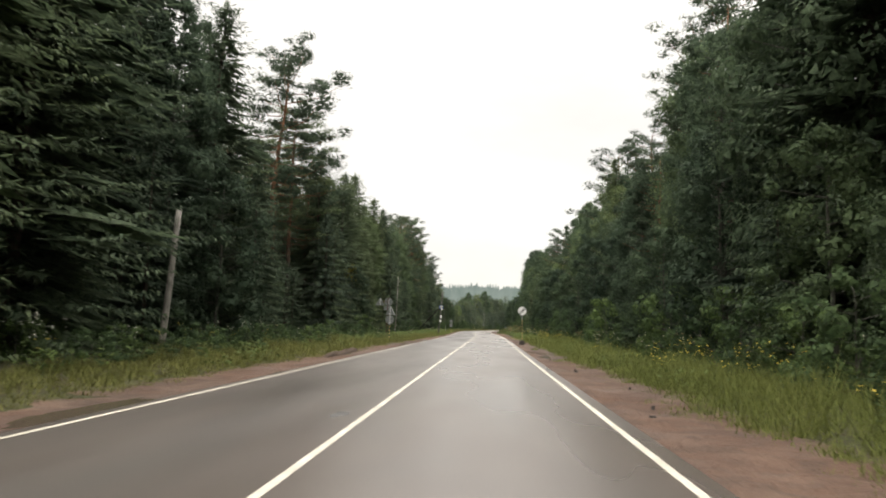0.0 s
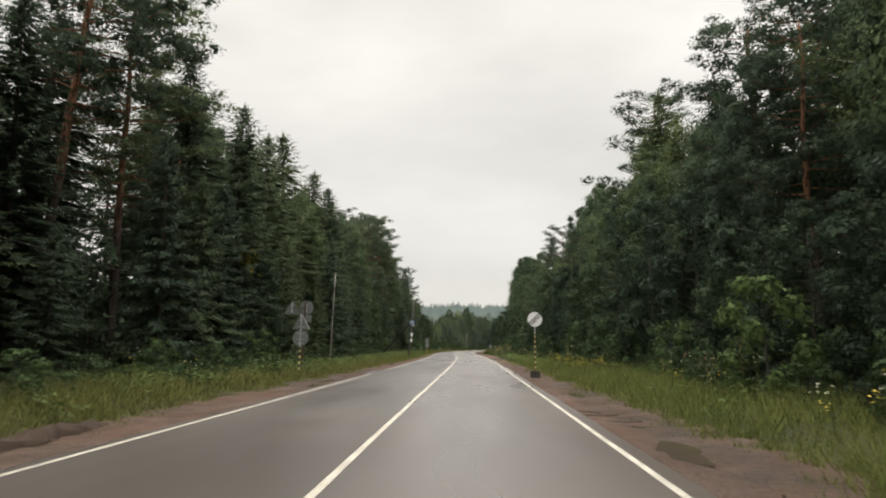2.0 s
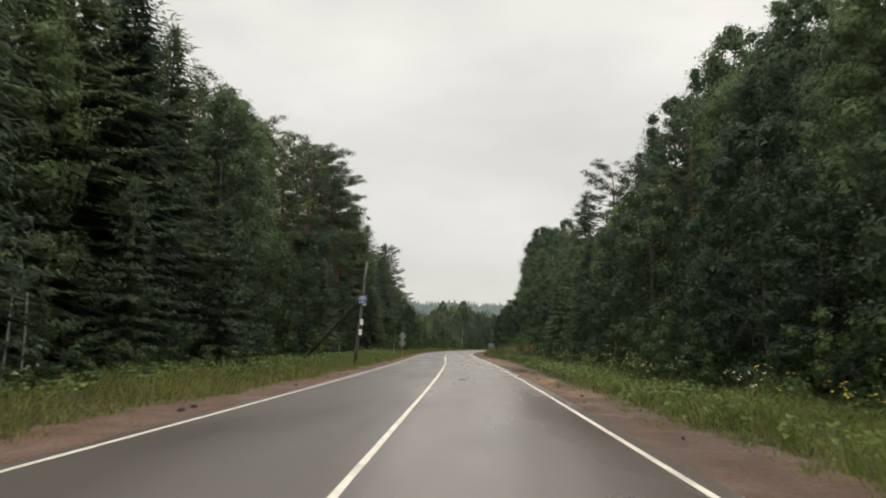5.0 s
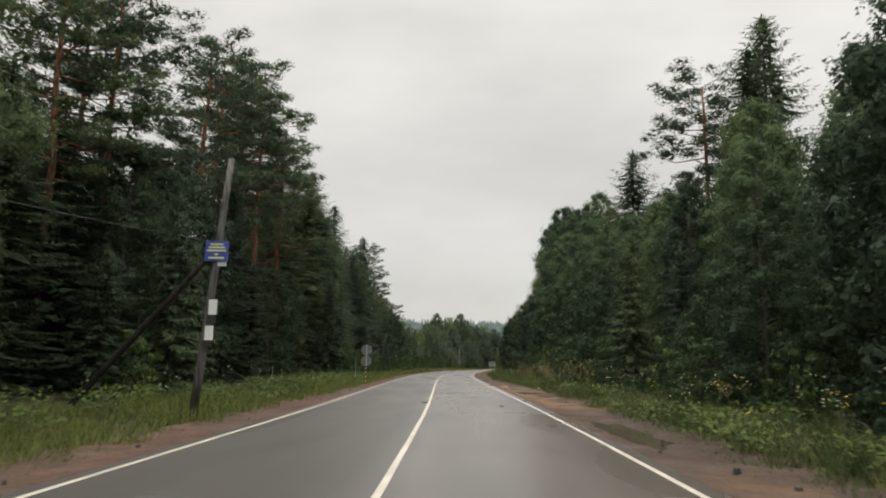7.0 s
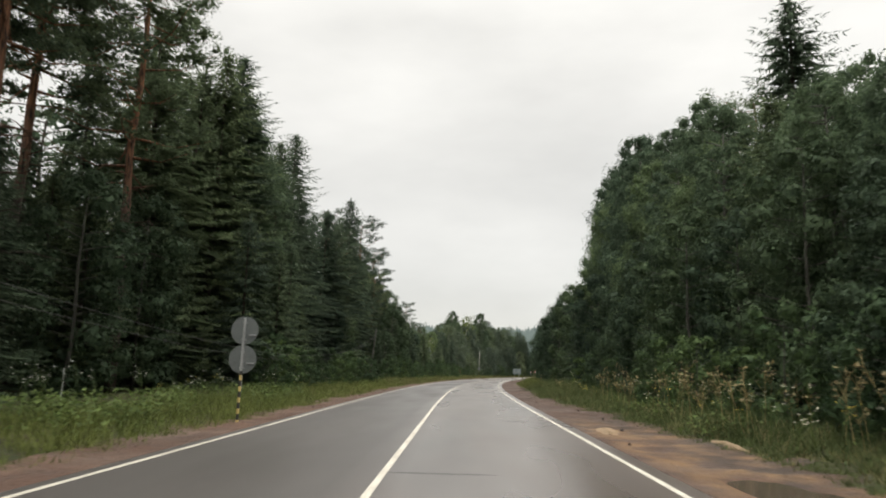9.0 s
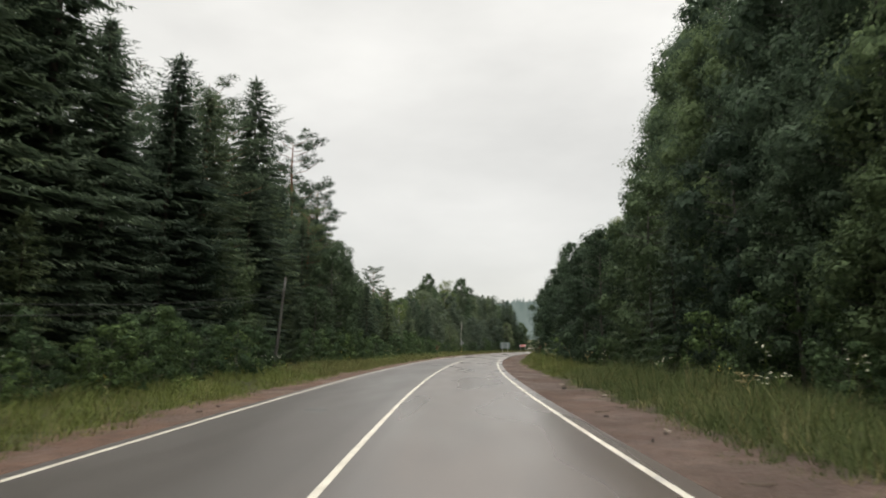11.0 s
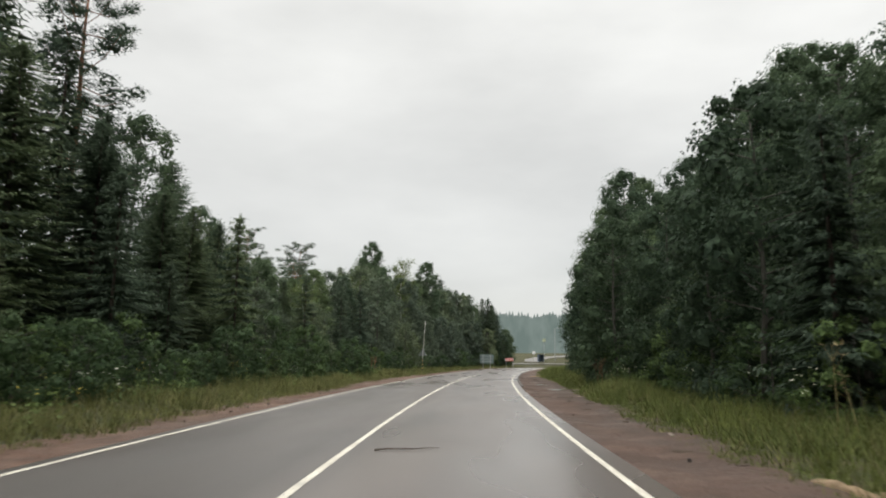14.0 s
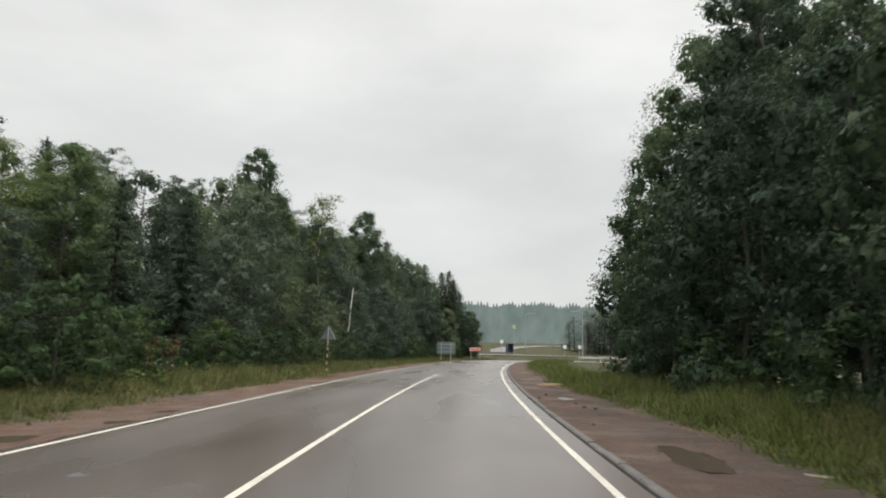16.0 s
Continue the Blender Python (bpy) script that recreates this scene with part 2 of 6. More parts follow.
def bark(name, low, high, split, birch=False):
    """Bark; a pine's turns from grey-brown to orange up the stem."""
    m, t, b = material(name, 0.85, spec=0.2)
    co = t.nodes.new("ShaderNodeTexCoord").outputs["Object"]
    sep = t.nodes.new("ShaderNodeSeparateXYZ")
    t.links.new(co, sep.inputs[0])
    up = node(t, "ShaderNodeMapRange", **{"From Min": split - 2.0, "From Max": split + 2.0})
    t.links.new(sep.outputs["Z"], up.inputs["Value"])
    c = mixed(t, up.outputs[0], low, high)
    if birch:
        c = mixed(t, noise_of(t, co, 1.0, 0.52, 0.62, 4, (3.0, 3.0, 7.0)), c, (0.05, 0.045, 0.04))
    else:
        c = mixed(t, noise_of(t, co, 1.0, 0.4, 0.65, 5, (14.0, 14.0, 2.0)), c, tuple(v * 0.45 for v in low))
    t.links.new(c, b.inputs["Base Color"])
    bumped(t, b, noise_of(t, co, 1.0, 0.3, 0.7, 5, (18.0, 18.0, 3.0)), 0.6, 0.03)
    return m


M_ASPHALT, M_PAINT, M_EARTH, M_FLOOR = asphalt(), road_paint(), earth(), forest_floor()
M_SPRUCE = foliage("spruce_needles", (0.051, 0.073, 0.05), (0.11, 0.142, 0.09), 0.6, 0.42)
M_PINE = foliage("pine_needles", (0.052, 0.078, 0.054), (0.114, 0.146, 0.094), 0.6, 0.4)
M_LEAF = foliage("broad_leaves", (0.052, 0.082, 0.051), (0.12, 0.162, 0.096), 0.5, 0.48)
M_ALDER = foliage("alder_leaves", (0.03, 0.05, 0.031), (0.07, 0.1, 0.058), 0.5, 0.36)
# distance haze over the far left trees, put into a paler leaf colour
M_HAZY_LEAF = foliage("hazy_leaves", (0.075, 0.1, 0.07), (0.14, 0.17, 0.118), 0.5, 0.4)
# the far trees' haze is put into this pale leaf colour
M_HAZY_FAR = foliage("hazy_far_foliage", (0.12, 0.148, 0.128), (0.185, 0.215, 0.185), 0.7, 0.25)
M_BIRCH_LEAF = foliage("birch_leaves", (0.054, 0.08, 0.036), (0.122, 0.152, 0.066), 0.5, 0.4)
M_BUSH = foliage("bush_leaves", (0.037, 0.066, 0.031), (0.084, 0.123, 0.055), 0.5, 0.4)
M_GRASS = foliage("grass_blades", (0.074, 0.095, 0.026), (0.172, 0.182, 0.056), 0.6, 0.38)
# darker copy of the green grass, the nearby trees' shade put into its colour
M_SHADED_GRASS = foliage("shaded_grass_blades", (0.039, 0.055, 0.019), (0.090, 0.105, 0.038), 0.6, 0.32)
M_OLIVE_GRASS = foliage("olive_grass_blades", (0.058, 0.069, 0.025), (0.14, 0.139, 0.052), 0.6, 0.34)
M_GREEN_GRASS = foliage("green_grass_blades", (0.05, 0.071, 0.025), (0.112, 0.128, 0.048), 0.6, 0.36)
M_STRAW_GRASS = foliage("straw_grass_blades", (0.13, 0.11, 0.05), (0.25, 0.215, 0.11), 0.7, 0.3)
M_DOCK = foliage("reddish_seed_heads", (0.12, 0.065, 0.045), (0.22, 0.12, 0.085), 0.8, 0.2)
M_HERB = foliage("herb_leaves", (0.046, 0.072, 0.027), (0.096, 0.131, 0.049), 0.5, 0.3)
M_DRY = foliage("dry_stalks", (0.15, 0.12, 0.065), (0.3, 0.25, 0.145), 0.8, 0.2)
M_UMBEL = foliage("white_umbels", (0.35, 0.34, 0.28), (0.6, 0.58, 0.5), 0.8, 0.2)
M_YELLOW = foliage("yellow_flowers", (0.5, 0.37, 0.06), (0.75, 0.6, 0.14), 0.7, 0.2)
M_PINE_BARK = bark("pine_bark", (0.065, 0.05, 0.042), (0.27, 0.13, 0.07), 8.0)
M_SPRUCE_BARK = bark("spruce_bark", (0.085, 0.07, 0.058), (0.10, 0.08, 0.065), 9.0)
M_ASPEN_BARK = bark("aspen_bark", (0.085, 0.082, 0.068), (0.15, 0.148, 0.125), 6.0)
M_BIRCH_BARK = bark("birch_bark", (0.4, 0.39, 0.36), (0.55, 0.54, 0.5), 3.0, True)
M_POLE = bark("weathered_pole_wood", (0.23, 0.215, 0.19), (0.3, 0.285, 0.26), 4.0)
M_GREYPOLE = bark("damp_grey_pole_wood", (0.12, 0.115, 0.105), (0.17, 0.165, 0.15), 4.0)
M_DARKPOLE = bark("tarred_pole_wood", (0.03, 0.027, 0.024), (0.055, 0.05, 0.045), 4.0)
M_ZINC = plain("galvanised_sheet", (0.15, 0.165, 0.16), 0.55, 0.35, 0.15)
M_STEEL = plain("galvanised_tube", (0.42, 0.43, 0.43), 0.45, 0.5, 0.15)
M_WHITE = plain("white_sign_film", (0.74, 0.75, 0.74), 0.35, 0, 0.06, 3, 0.02)
M_BLACK = plain("black_film", (0.03, 0.03, 0.03), 0.5, 0, 0.2)
M_BAND = plain("yellow_post_paint", (0.55, 0.42, 0.16), 0.5, 0, 0.2)
M_RUST = plain("rusty_steel", (0.09, 0.045, 0.03), 0.8, 0.2, 0.4)
M_CONCRETE = plain("dirty_concrete", (0.05, 0.042, 0.038), 0.9, 0, 0.35, 5, 0.4)
M_BLUE = plain("blue_board_film", (0.05, 0.07, 0.32), 0.45, 0, 0.15)
M_LIME = plain("pale_yellow_print", (0.62, 0.66, 0.30), 0.5, 0, 0.1)
M_RED = plain("red_film", (0.55, 0.07, 0.06), 0.5, 0, 0.1)
M_GREEN = plain("grey_green_board", (0.14, 0.185, 0.18), 0.55, 0.2, 0.12)
M_WIRE = plain("grey_wire", (0.045, 0.044, 0.042), 0.6, 0.0, 0.2)
M_STRAW = plain("pale_washed_sand", (0.25, 0.175, 0.105), 0.95, 0, 0.3, 3, 0.5)
M_MUD = plain("wet_mud", (0.09, 0.062, 0.047), 0.9, 0, 0.4, 2, 0.5)
M_DUG = plain("dug_earth", (0.062, 0.04, 0.027), 1.0, 0, 0.45, 3, 0.8)
M_TAR = plain("tar_patch", (0.06, 0.058, 0.056), 0.55, 0, 0.3, 2, 0.2)
M_DRIFT = plain("bleached_bark", (0.24, 0.2, 0.16), 0.9, 0, 0.35)
M_TWIG = plain("brown_twig", (0.07, 0.05, 0.035), 0.9, 0, 0.3)
M_WATER, _, water_b = material("puddle_water", 0.13)
water_b.inputs["Base Color"].default_value = (0.08, 0.06, 0.047, 1)


# ---- mesh building ----
class Build:
    """Collects vertices and faces for one mesh."""

    def __init__(self):
        self.v, self.f, self.n, self.nv = [], [], 0, []

    def add(self, verts, faces):
        verts = np.asarray(verts, float).reshape(-1, 3)
        self.f += [tuple(int(i) + self.n for i in face) for face in faces]
        self.v.append(verts)
        self.n += len(verts)

    def leaves(self, corners, normal):
        """Loose three-cornered leaves (k, 3, 3), turned to face along normal (k, 3), which also shades them softly."""
        face = np.cross(corners[:, 1] - corners[:, 0], corners[:, 2] - corners[:, 0])
        flip = (face * normal).sum(1) < 0
        corners = corners.copy()
        corners[flip] = corners[flip][:, ::-1]
        k = len(corners)
        self.f += (self.n + np.arange(3 * k).reshape(k, 3)).tolist()
        self.v.append(corners.reshape(-1, 3))
        self.nv.append(np.repeat(normal, 3, 0))
        self.n += 3 * k

    def tube(self, path, radii, sides=6, close=True):
        path = np.asarray(path, float)
        rings = []
        for i, p in enumerate(path):
            d = path[min(i + 1, len(path) - 1)] - path[max(i - 1, 0)]
            d = d / (np.linalg.norm(d) + 1e-9)
            a = np.cross(d, (0.3, 1.0, 0.1) if abs(d[2]) > 0.5 else (0, 0, 1.0))
            a /= np.linalg.norm(a) + 1e-9
            b = np.cross(d, a)
            ang = np.arange(sides) * 2 * math.pi / sides
            rings.append(p + radii[i] * (np.cos(ang)[:, None] * a + np.sin(ang)[:, None] * b))
        faces = []
        for i in range(len(path) - 1):
            for j in range(sides):
                k = (j + 1) % sides
                faces.append((i * sides + j, i * sides + k, (i + 1) * sides + k, (i + 1) * sides + j))
        if close:
            faces.append(tuple(range(sides))[::-1])
            faces.append(tuple((len(path) - 1) * sides + j for j in range(sides)))
        self.add(np.concatenate(rings), faces)

    def box(self, x0, x1, y0, y1, z0, z1, bevel=0.0):
        """A box with chamfered upright edges where bevel is given."""
        if bevel:
            e = bevel
            ring = [(x0 + e, y0), (x1 - e, y0), (x1, y0 + e), (x1, y1 - e), (x1 - e, y1), (x0 + e, y1), (x0, y1 - e), (x0, y0 + e)]
        else:
            ring = [(x0, y0), (x1, y0), (x1, y1), (x0, y1)]
        n = len(ring)
        vs = [(x, y, z0) for x, y in ring] + [(x, y, z1) for x, y in ring]
        fs = [(i, (i + 1) % n, n + (i + 1) % n, n + i) for i in range(n)] + [tuple(range(n))[::-1], tuple(range(n, 2 * n))]
        self.add(vs, fs)

    def plate(self, outline, y0, y1):
        """An outline in x and z, drawn out along y."""
        n = len(outline)
        vs = [(x, y0, z) for x, z in outline] + [(x, y1, z) for x, z in outline]
        fs = [(i, (i + 1) % n, n + (i + 1) % n, n + i) for i in range(n)] + [tuple(range(n))[::-1], tuple(range(n, 2 * n))]
        self.add(vs, fs)

    def mesh(self, name, mat, smooth=False):
        me = bpy.data.meshes.new(name)
        me.from_pydata(np.concatenate(self.v).tolist(), [], self.f)
        me.materials.append(mat)
        if self.nv:
            me.polygons.foreach_set("use_smooth", [True] * len(me.polygons))
            me.normals_split_custom_set_from_vertices(np.concatenate(self.nv).tolist())
        if smooth:
            me.polygons.foreach_set("use_smooth", [True] * len(me.polygons))
        me.update()
        return me


def part(name, b, mat, parent, label="", smooth=False):
    ob = new(name, b.mesh(name, mat, smooth))
    ob.parent = parent
    if label:
        ob["label"] = label
    return ob


def thing(name, label, category, group="", kind="", at=None):
    ob = new(name)
    ob.empty_display_size = 0.3
    if at is not None:
        ob.matrix_basis = at
    return tagged(ob, label, category, group, kind)


def single(name, b, mat, label, category, group="", kind="", at=None, smooth=False):
    ob = new(name, b.mesh(name, mat, smooth))
    if at is not None:
        ob.matrix_basis = at
    return tagged(ob, label, category, group, kind)


# ---- the road's line ----
KNOT_X = [-1.67, -1.73, -1.74, -1.73, -1.67, -1.61, -1.64, -1.88, -2.42, -2.95, -3.15, -2.79, -1.81, -0.2, 2.06, 4.98, 8.54, 12.74, 17.59, 23.08]


def bend(y):
    """x of the centre line at y, for y up to 322."""
    u = min(max((y + 30.0) / 20.0, 1.0), len(KNOT_X) - 2.001)
    i = int(u)
    f = u - i
    a, b, c, d = KNOT_X[i - 1:i + 3]
    m0, m1 = (c - a) / 2, (d - b) / 2
    return (2 * f**3 - 3 * f**2 + 1) * b + (f**3 - 2 * f**2 + f) * m0 + (3 * f**2 - 2 * f**3) * c + (f**3 - f**2) * m1


def centre_line():
    pts = [(bend(y), y) for y in np.arange(-60.0, 318.1, 1.0)]
    # past the boards the road swings right, towards the junction
    head = math.atan2(pts[-1][0] - pts[-2][0], pts[-1][1] - pts[-2][1])
    x, y = pts[-1]
    while head < radians(84):
        head += 1.0 / 36.0
        x, y = x + math.sin(head), y + math.cos(head)
        pts.append((x, y))
    for _ in range(140):
        x, y = x + math.sin(head), y + math.cos(head)
        pts.append((x, y))
    return np.array(pts)


LINE = centre_line()
TANGENT = np.gradient(LINE, axis=0)
TANGENT /= np.linalg.norm(TANGENT, axis=1)[:, None]
NORMAL = np.stack([TANGENT[:, 1], -TANGENT[:, 0]], 1)  # to the right
S0 = 60  # LINE index of y = 0


def on_road(s, lat):
    """Place at s metres along the centre line (0 at y = 0) and lat metres to its right."""
    u = min(max(s + S0, 0.0), len(LINE) - 1.001)
    i = int(u)
    f = u - i
    p = LINE[i] * (1 - f) + LINE[i + 1] * f
    n = NORMAL[i] * (1 - f) + NORMAL[i + 1] * f
    return p + n * lat


def lateral(x, y):
    """Signed distance of points from the centre line, right positive."""
    x, y = np.atleast_1d(x).astype(float), np.atleast_1d(y).astype(float)
    out = np.empty(len(x))
    for a in range(0, len(x), 4000):
        d = np.stack([x[a:a + 4000], y[a:a + 4000]], 1)[:, None] - LINE[None]
        k = (d**2).sum(2).argmin(1)
        e = d[np.arange(len(k)), k]
        dist = np.sqrt((e**2).sum(1))
        out[a:a + 4000] = np.where((e * NORMAL[k]).sum(1) < 0, -dist, dist)
    return out


def hill(x, y):
    """The land climbs gently beyond the junction."""
    return 0.045 * np.clip(np.asarray(y, float) - 362.0, 0, 90.0)


def wobble(x, y, scale, seed=0.0):
    return noise.noise(Vector((x / scale, y / scale, seed)))


def strip(name, mat, s0, s1, lats, height, step=1.0, uv=True):
    """A ribbon of ground along the road; lats and height are functions of s (and lat)."""
    rows = np.arange(s0, s1 + 0.01, step)
    vs, uvs, cols = [], [], 0
    for s in rows:
        ls = lats(s)
        cols = len(ls)
        for l in ls:
            x, y = on_road(s, l)
            vs.append((x, y, height(s, l, x, y)))
            uvs.append((l, s))
    fs = [(r * cols + c, r * cols + c + 1, (r + 1) * cols + c + 1, (r + 1) * cols + c)
          for r in range(len(rows) - 1) for c in range(cols - 1)]
    me = bpy.data.meshes.new(name)
    me.from_pydata(vs, [], fs)
    me.materials.append(mat)
    layer = me.uv_layers.new(name="UVMap")
    for lo in me.loops:
        layer.data[lo.index].uv = uvs[lo.vertex_index]
    me.update()
    return me


ROAD_END = 470.0


def right_edge(s):
    """Where the asphalt ends beyond the right-hand line."""
    return float(np.interp(s, [-60, 150, 185, 240, 500], [3.64, 3.66, 3.7, 3.7, 3.7]))


def left_drift(s):
    """The left lane narrows a little into the bend."""
    return float(np.interp(s, [100, 125, 160, 215, 245], [0.0, 0.06, 0.12, 0.14, 0.24]))


road = tagged(new("road", strip("road", M_ASPHALT, -55, ROAD_END,
              lambda s: [-3.76 + left_drift(s), -3.74 + left_drift(s), -3.70 + left_drift(s) + 0.06 * wobble(s, 0, 2.0, 3), -3, -2, -1, 0, 1, 2, 3, right_edge(s) + 0.09 * wobble(s, 0, 2.0), right_edge(s) + 0.14, right_edge(s) + 0.16],
              lambda s, l, x, y: -0.12 if l < -3.75 + left_drift(s) or l > right_edge(s) + 0.15 else 0.0)),
              "worn grey two-lane asphalt road, damp after rain", "road", kind="structure")


def marking(name, lat, half, s0, s1, label):
    def edges(s):
        at = lat + (left_drift(s) if lat < -1 else 0.0)
        return [at - half + 0.006 * wobble(s, lat, 0.7), at + half + 0.006 * wobble(s, lat, 0.9, 5)]
    me = strip(name, M_PAINT, s0, s1, edges,
               lambda s, l, x, y: 0.004)
    return tagged(new(name, me), label, "road marking", kind="structure")


marking("centre_line", 0.0, 0.048, -55, 266, "solid cream-white painted centre line on the asphalt")
marking("edge_line", 3.5, 0.048, -55, ROAD_END, "solid white painted edge line along the asphalt")
marking("edge_line", -3.5, 0.046, -55, 58.5, "solid white painted edge line, broken off at muddy patch")
marking("edge_line", -3.5, 0.046, 65.5, ROAD_END, "solid white painted edge line along the asphalt")


def right_width(s):
    return float(np.interp(s, [-60, 15, 30, 90, 110, 128, 140, 155, 185, 205, 232, 242, 256, 300, 500],
                           [5.0, 5.0, 4.8, 4.7, 5.4, 6.3, 5.8, 4.9, 5.8, 5.5, 6.3, 6.6, 5.7, 5.2, 5.0])) + 0.25 * wobble(s, 2, 3.0)


def left_width(s):
    return float(np.interp(s, [-60, 10, 20, 28, 36, 48, 56, 75, 90, 125, 160, 226, 236, 246, 256, 500],
                           [5.4, 5.4, 5.1, 4.8, 4.85, 5.2, 5.0, 4.7, 4.35, 4.25, 4.15, 4.25, 4.95, 4.9, 4.4, 4.25])) + 0.25 * wobble(s, 9, 3.0)


PUDDLES = [(8.6, 12.2, -4.2, 0.3), (18.6, 20.2, -4.0, 0.12), (33.1, 34.9, 4.42, 0.23), (44.8, 46.4, 4.7, 0.16), (50.4, 51.2, 7.4, 0.16),
           (48.7, 50.1, -4.3, 0.16), (51.4, 54.0, -4.5, 0.14), (102.2, 107.4, 4.6, 0.34), (115.7, 117.0, -3.95, 0.11), (124.2, 126.9, 5.1, 0.42), (123.2, 124.2, 5.85, 0.2), (236.2, 238.4, 5.25, 0.27), (229.3, 231.3, 5.5, 0.33), (248.4, 250.0, 5.1, 0.2),
           (239.3, 240.1, -3.88, 0.21), (241.3, 242.2, -3.98, 0.23), (243.0, 243.6, -3.82, 0.14), (236.7, 237.8, -4.25, 0.2)]


def hollow(s, l):
    """Depth of the puddle hollows at a place on the shoulder."""
    d = 0.0
    for s0, s1, at, half in PUDDLES:
        if s0 - 2 < s < s1 + 2 and abs(l - at) < 1.2:
            d = max(d, 0.085 * math.exp(-((s - (s0 + s1) / 2) / ((s1 - s0) * 0.6))**4 - ((l - at) / (half * 1.25))**2))
    return d


def shoulder_height(s, l, x, y):
    a = abs(l)
    rut = -0.035 * math.exp(-((a - 4.6) / 0.25)**2) * (0.5 + wobble(s, 1, 6))
    return -0.014 - hollow(s, l) - 0.02 * min(1, a - 3.6) + rut + min(1, (a - 3.7) * 2) * (0.045 * wobble(x, y, 0.8) + 0.03 * wobble(x, y, 0.3))


tagged(new("shoulder", strip("shoulder", M_EARTH, -55, ROAD_END,
                    lambda s: [right_edge(s) - 0.05 + (right_width(s) + 1.05 - right_edge(s)) * k / 16 for k in range(17)], shoulder_height, 0.3)),
                    "reddish sandy gravel shoulder with ruts and mud", "road shoulder", kind="structure")
tagged(new("shoulder", strip("shoulder", M_EARTH, -55, ROAD_END,
                    lambda s: [-(3.66 - left_drift(s) + (left_width(s) + 1.0 - 3.66 + left_drift(s)) * k / 14) for k in range(15)][::-1], shoulder_height, 0.4)),
                    "reddish sandy gravel shoulder, partly washed over", "road shoulder", kind="structure")


def ground_height(x, y, lat):
    a = np.abs(lat)
    edge = np.where(lat > 0, 5.8, 5.2)
    bank = np.clip((a - edge) / 2.0, 0, 1)
    left_bank = np.where(lat < 0, 0.16, 0.05) * bank
    return np.where(a < edge, -0.16 + 0.1 * np.clip((a - 4.2) / (edge - 4.2), 0, 1), -0.06 + left_bank + 0.06 * bank) + hill(x, y)


def ground_sheet():
    def axis(lo, hi, step, far):
        mid = np.arange(lo, hi + 0.01, step)
        out, d, p = [], step * 2, hi
        while p < far:
            p += d
            d *= 1.6
            out.append(p)
        back, d, p = [], step * 2, lo
        while p > -far:
            p -= d
            d *= 1.6
            back.append(p)
        return np.array(back[::-1] + list(mid) + out)
    xs, ys = axis(-60, 100, 1.6, 3500), axis(-60, 480, 2.2, 3500)
    X, Y = np.meshgrid(xs, ys)
    x, y = X.ravel(), Y.ravel()
    z = ground_height(x, y, lateral(x, y))
    near = (np.abs(x) < 110) & (y > -70) & (y < 490)
    z = z + np.array([0.05 * wobble(a, b, 2.2) + 0.12 * wobble(a, b, 9.0, 4) if n else 0.0 for a, b, n in zip(x, y, near)]) * np.clip((np.abs(lateral(x, y)) - 5.5) / 3, 0, 1)
    w = len(xs)
    fs = [(r * w + c, r * w + c + 1, (r + 1) * w + c + 1, (r + 1) * w + c) for r in range(len(ys) - 1) for c in range(w - 1)]
    b = Build()
    b.add(np.stack([x, y, z], 1), fs)
    return b


single("ground", ground_sheet(), M_FLOOR, "mossy forest floor and grassy verge soil", "ground", kind="structure", smooth=True)


def land(x, y):
    l = lateral([x], [y])
    return float(ground_height(np.array([x]), np.array([y]), l)[0]) + (0.05 * wobble(x, y, 2.2) + 0.12 * wobble(x, y, 9.0, 4)) * min(1, max(0, (abs(l[0]) - 5.5) / 3))


# ---- trees ----


def unit(v):
    return v / (np.linalg.norm(v, axis=-1, keepdims=True) + 1e-9)


def sprays(b, base, along, side, length, width, droop, normal=None):
    """Pointed leaves or needle sprays: base points, directions, half-width directions."""
    tip = base + along * length[:, None]
    tip[:, 2] -= droop
    mid = base + along * length[:, None] * 0.2
    if normal is None:
        normal = unit(np.array([0, 0, 1.0]) + 0.5 * along)
    b.leaves(np.stack([mid + side * width[:, None], tip, mid - side * width[:, None]], 1), unit(normal))


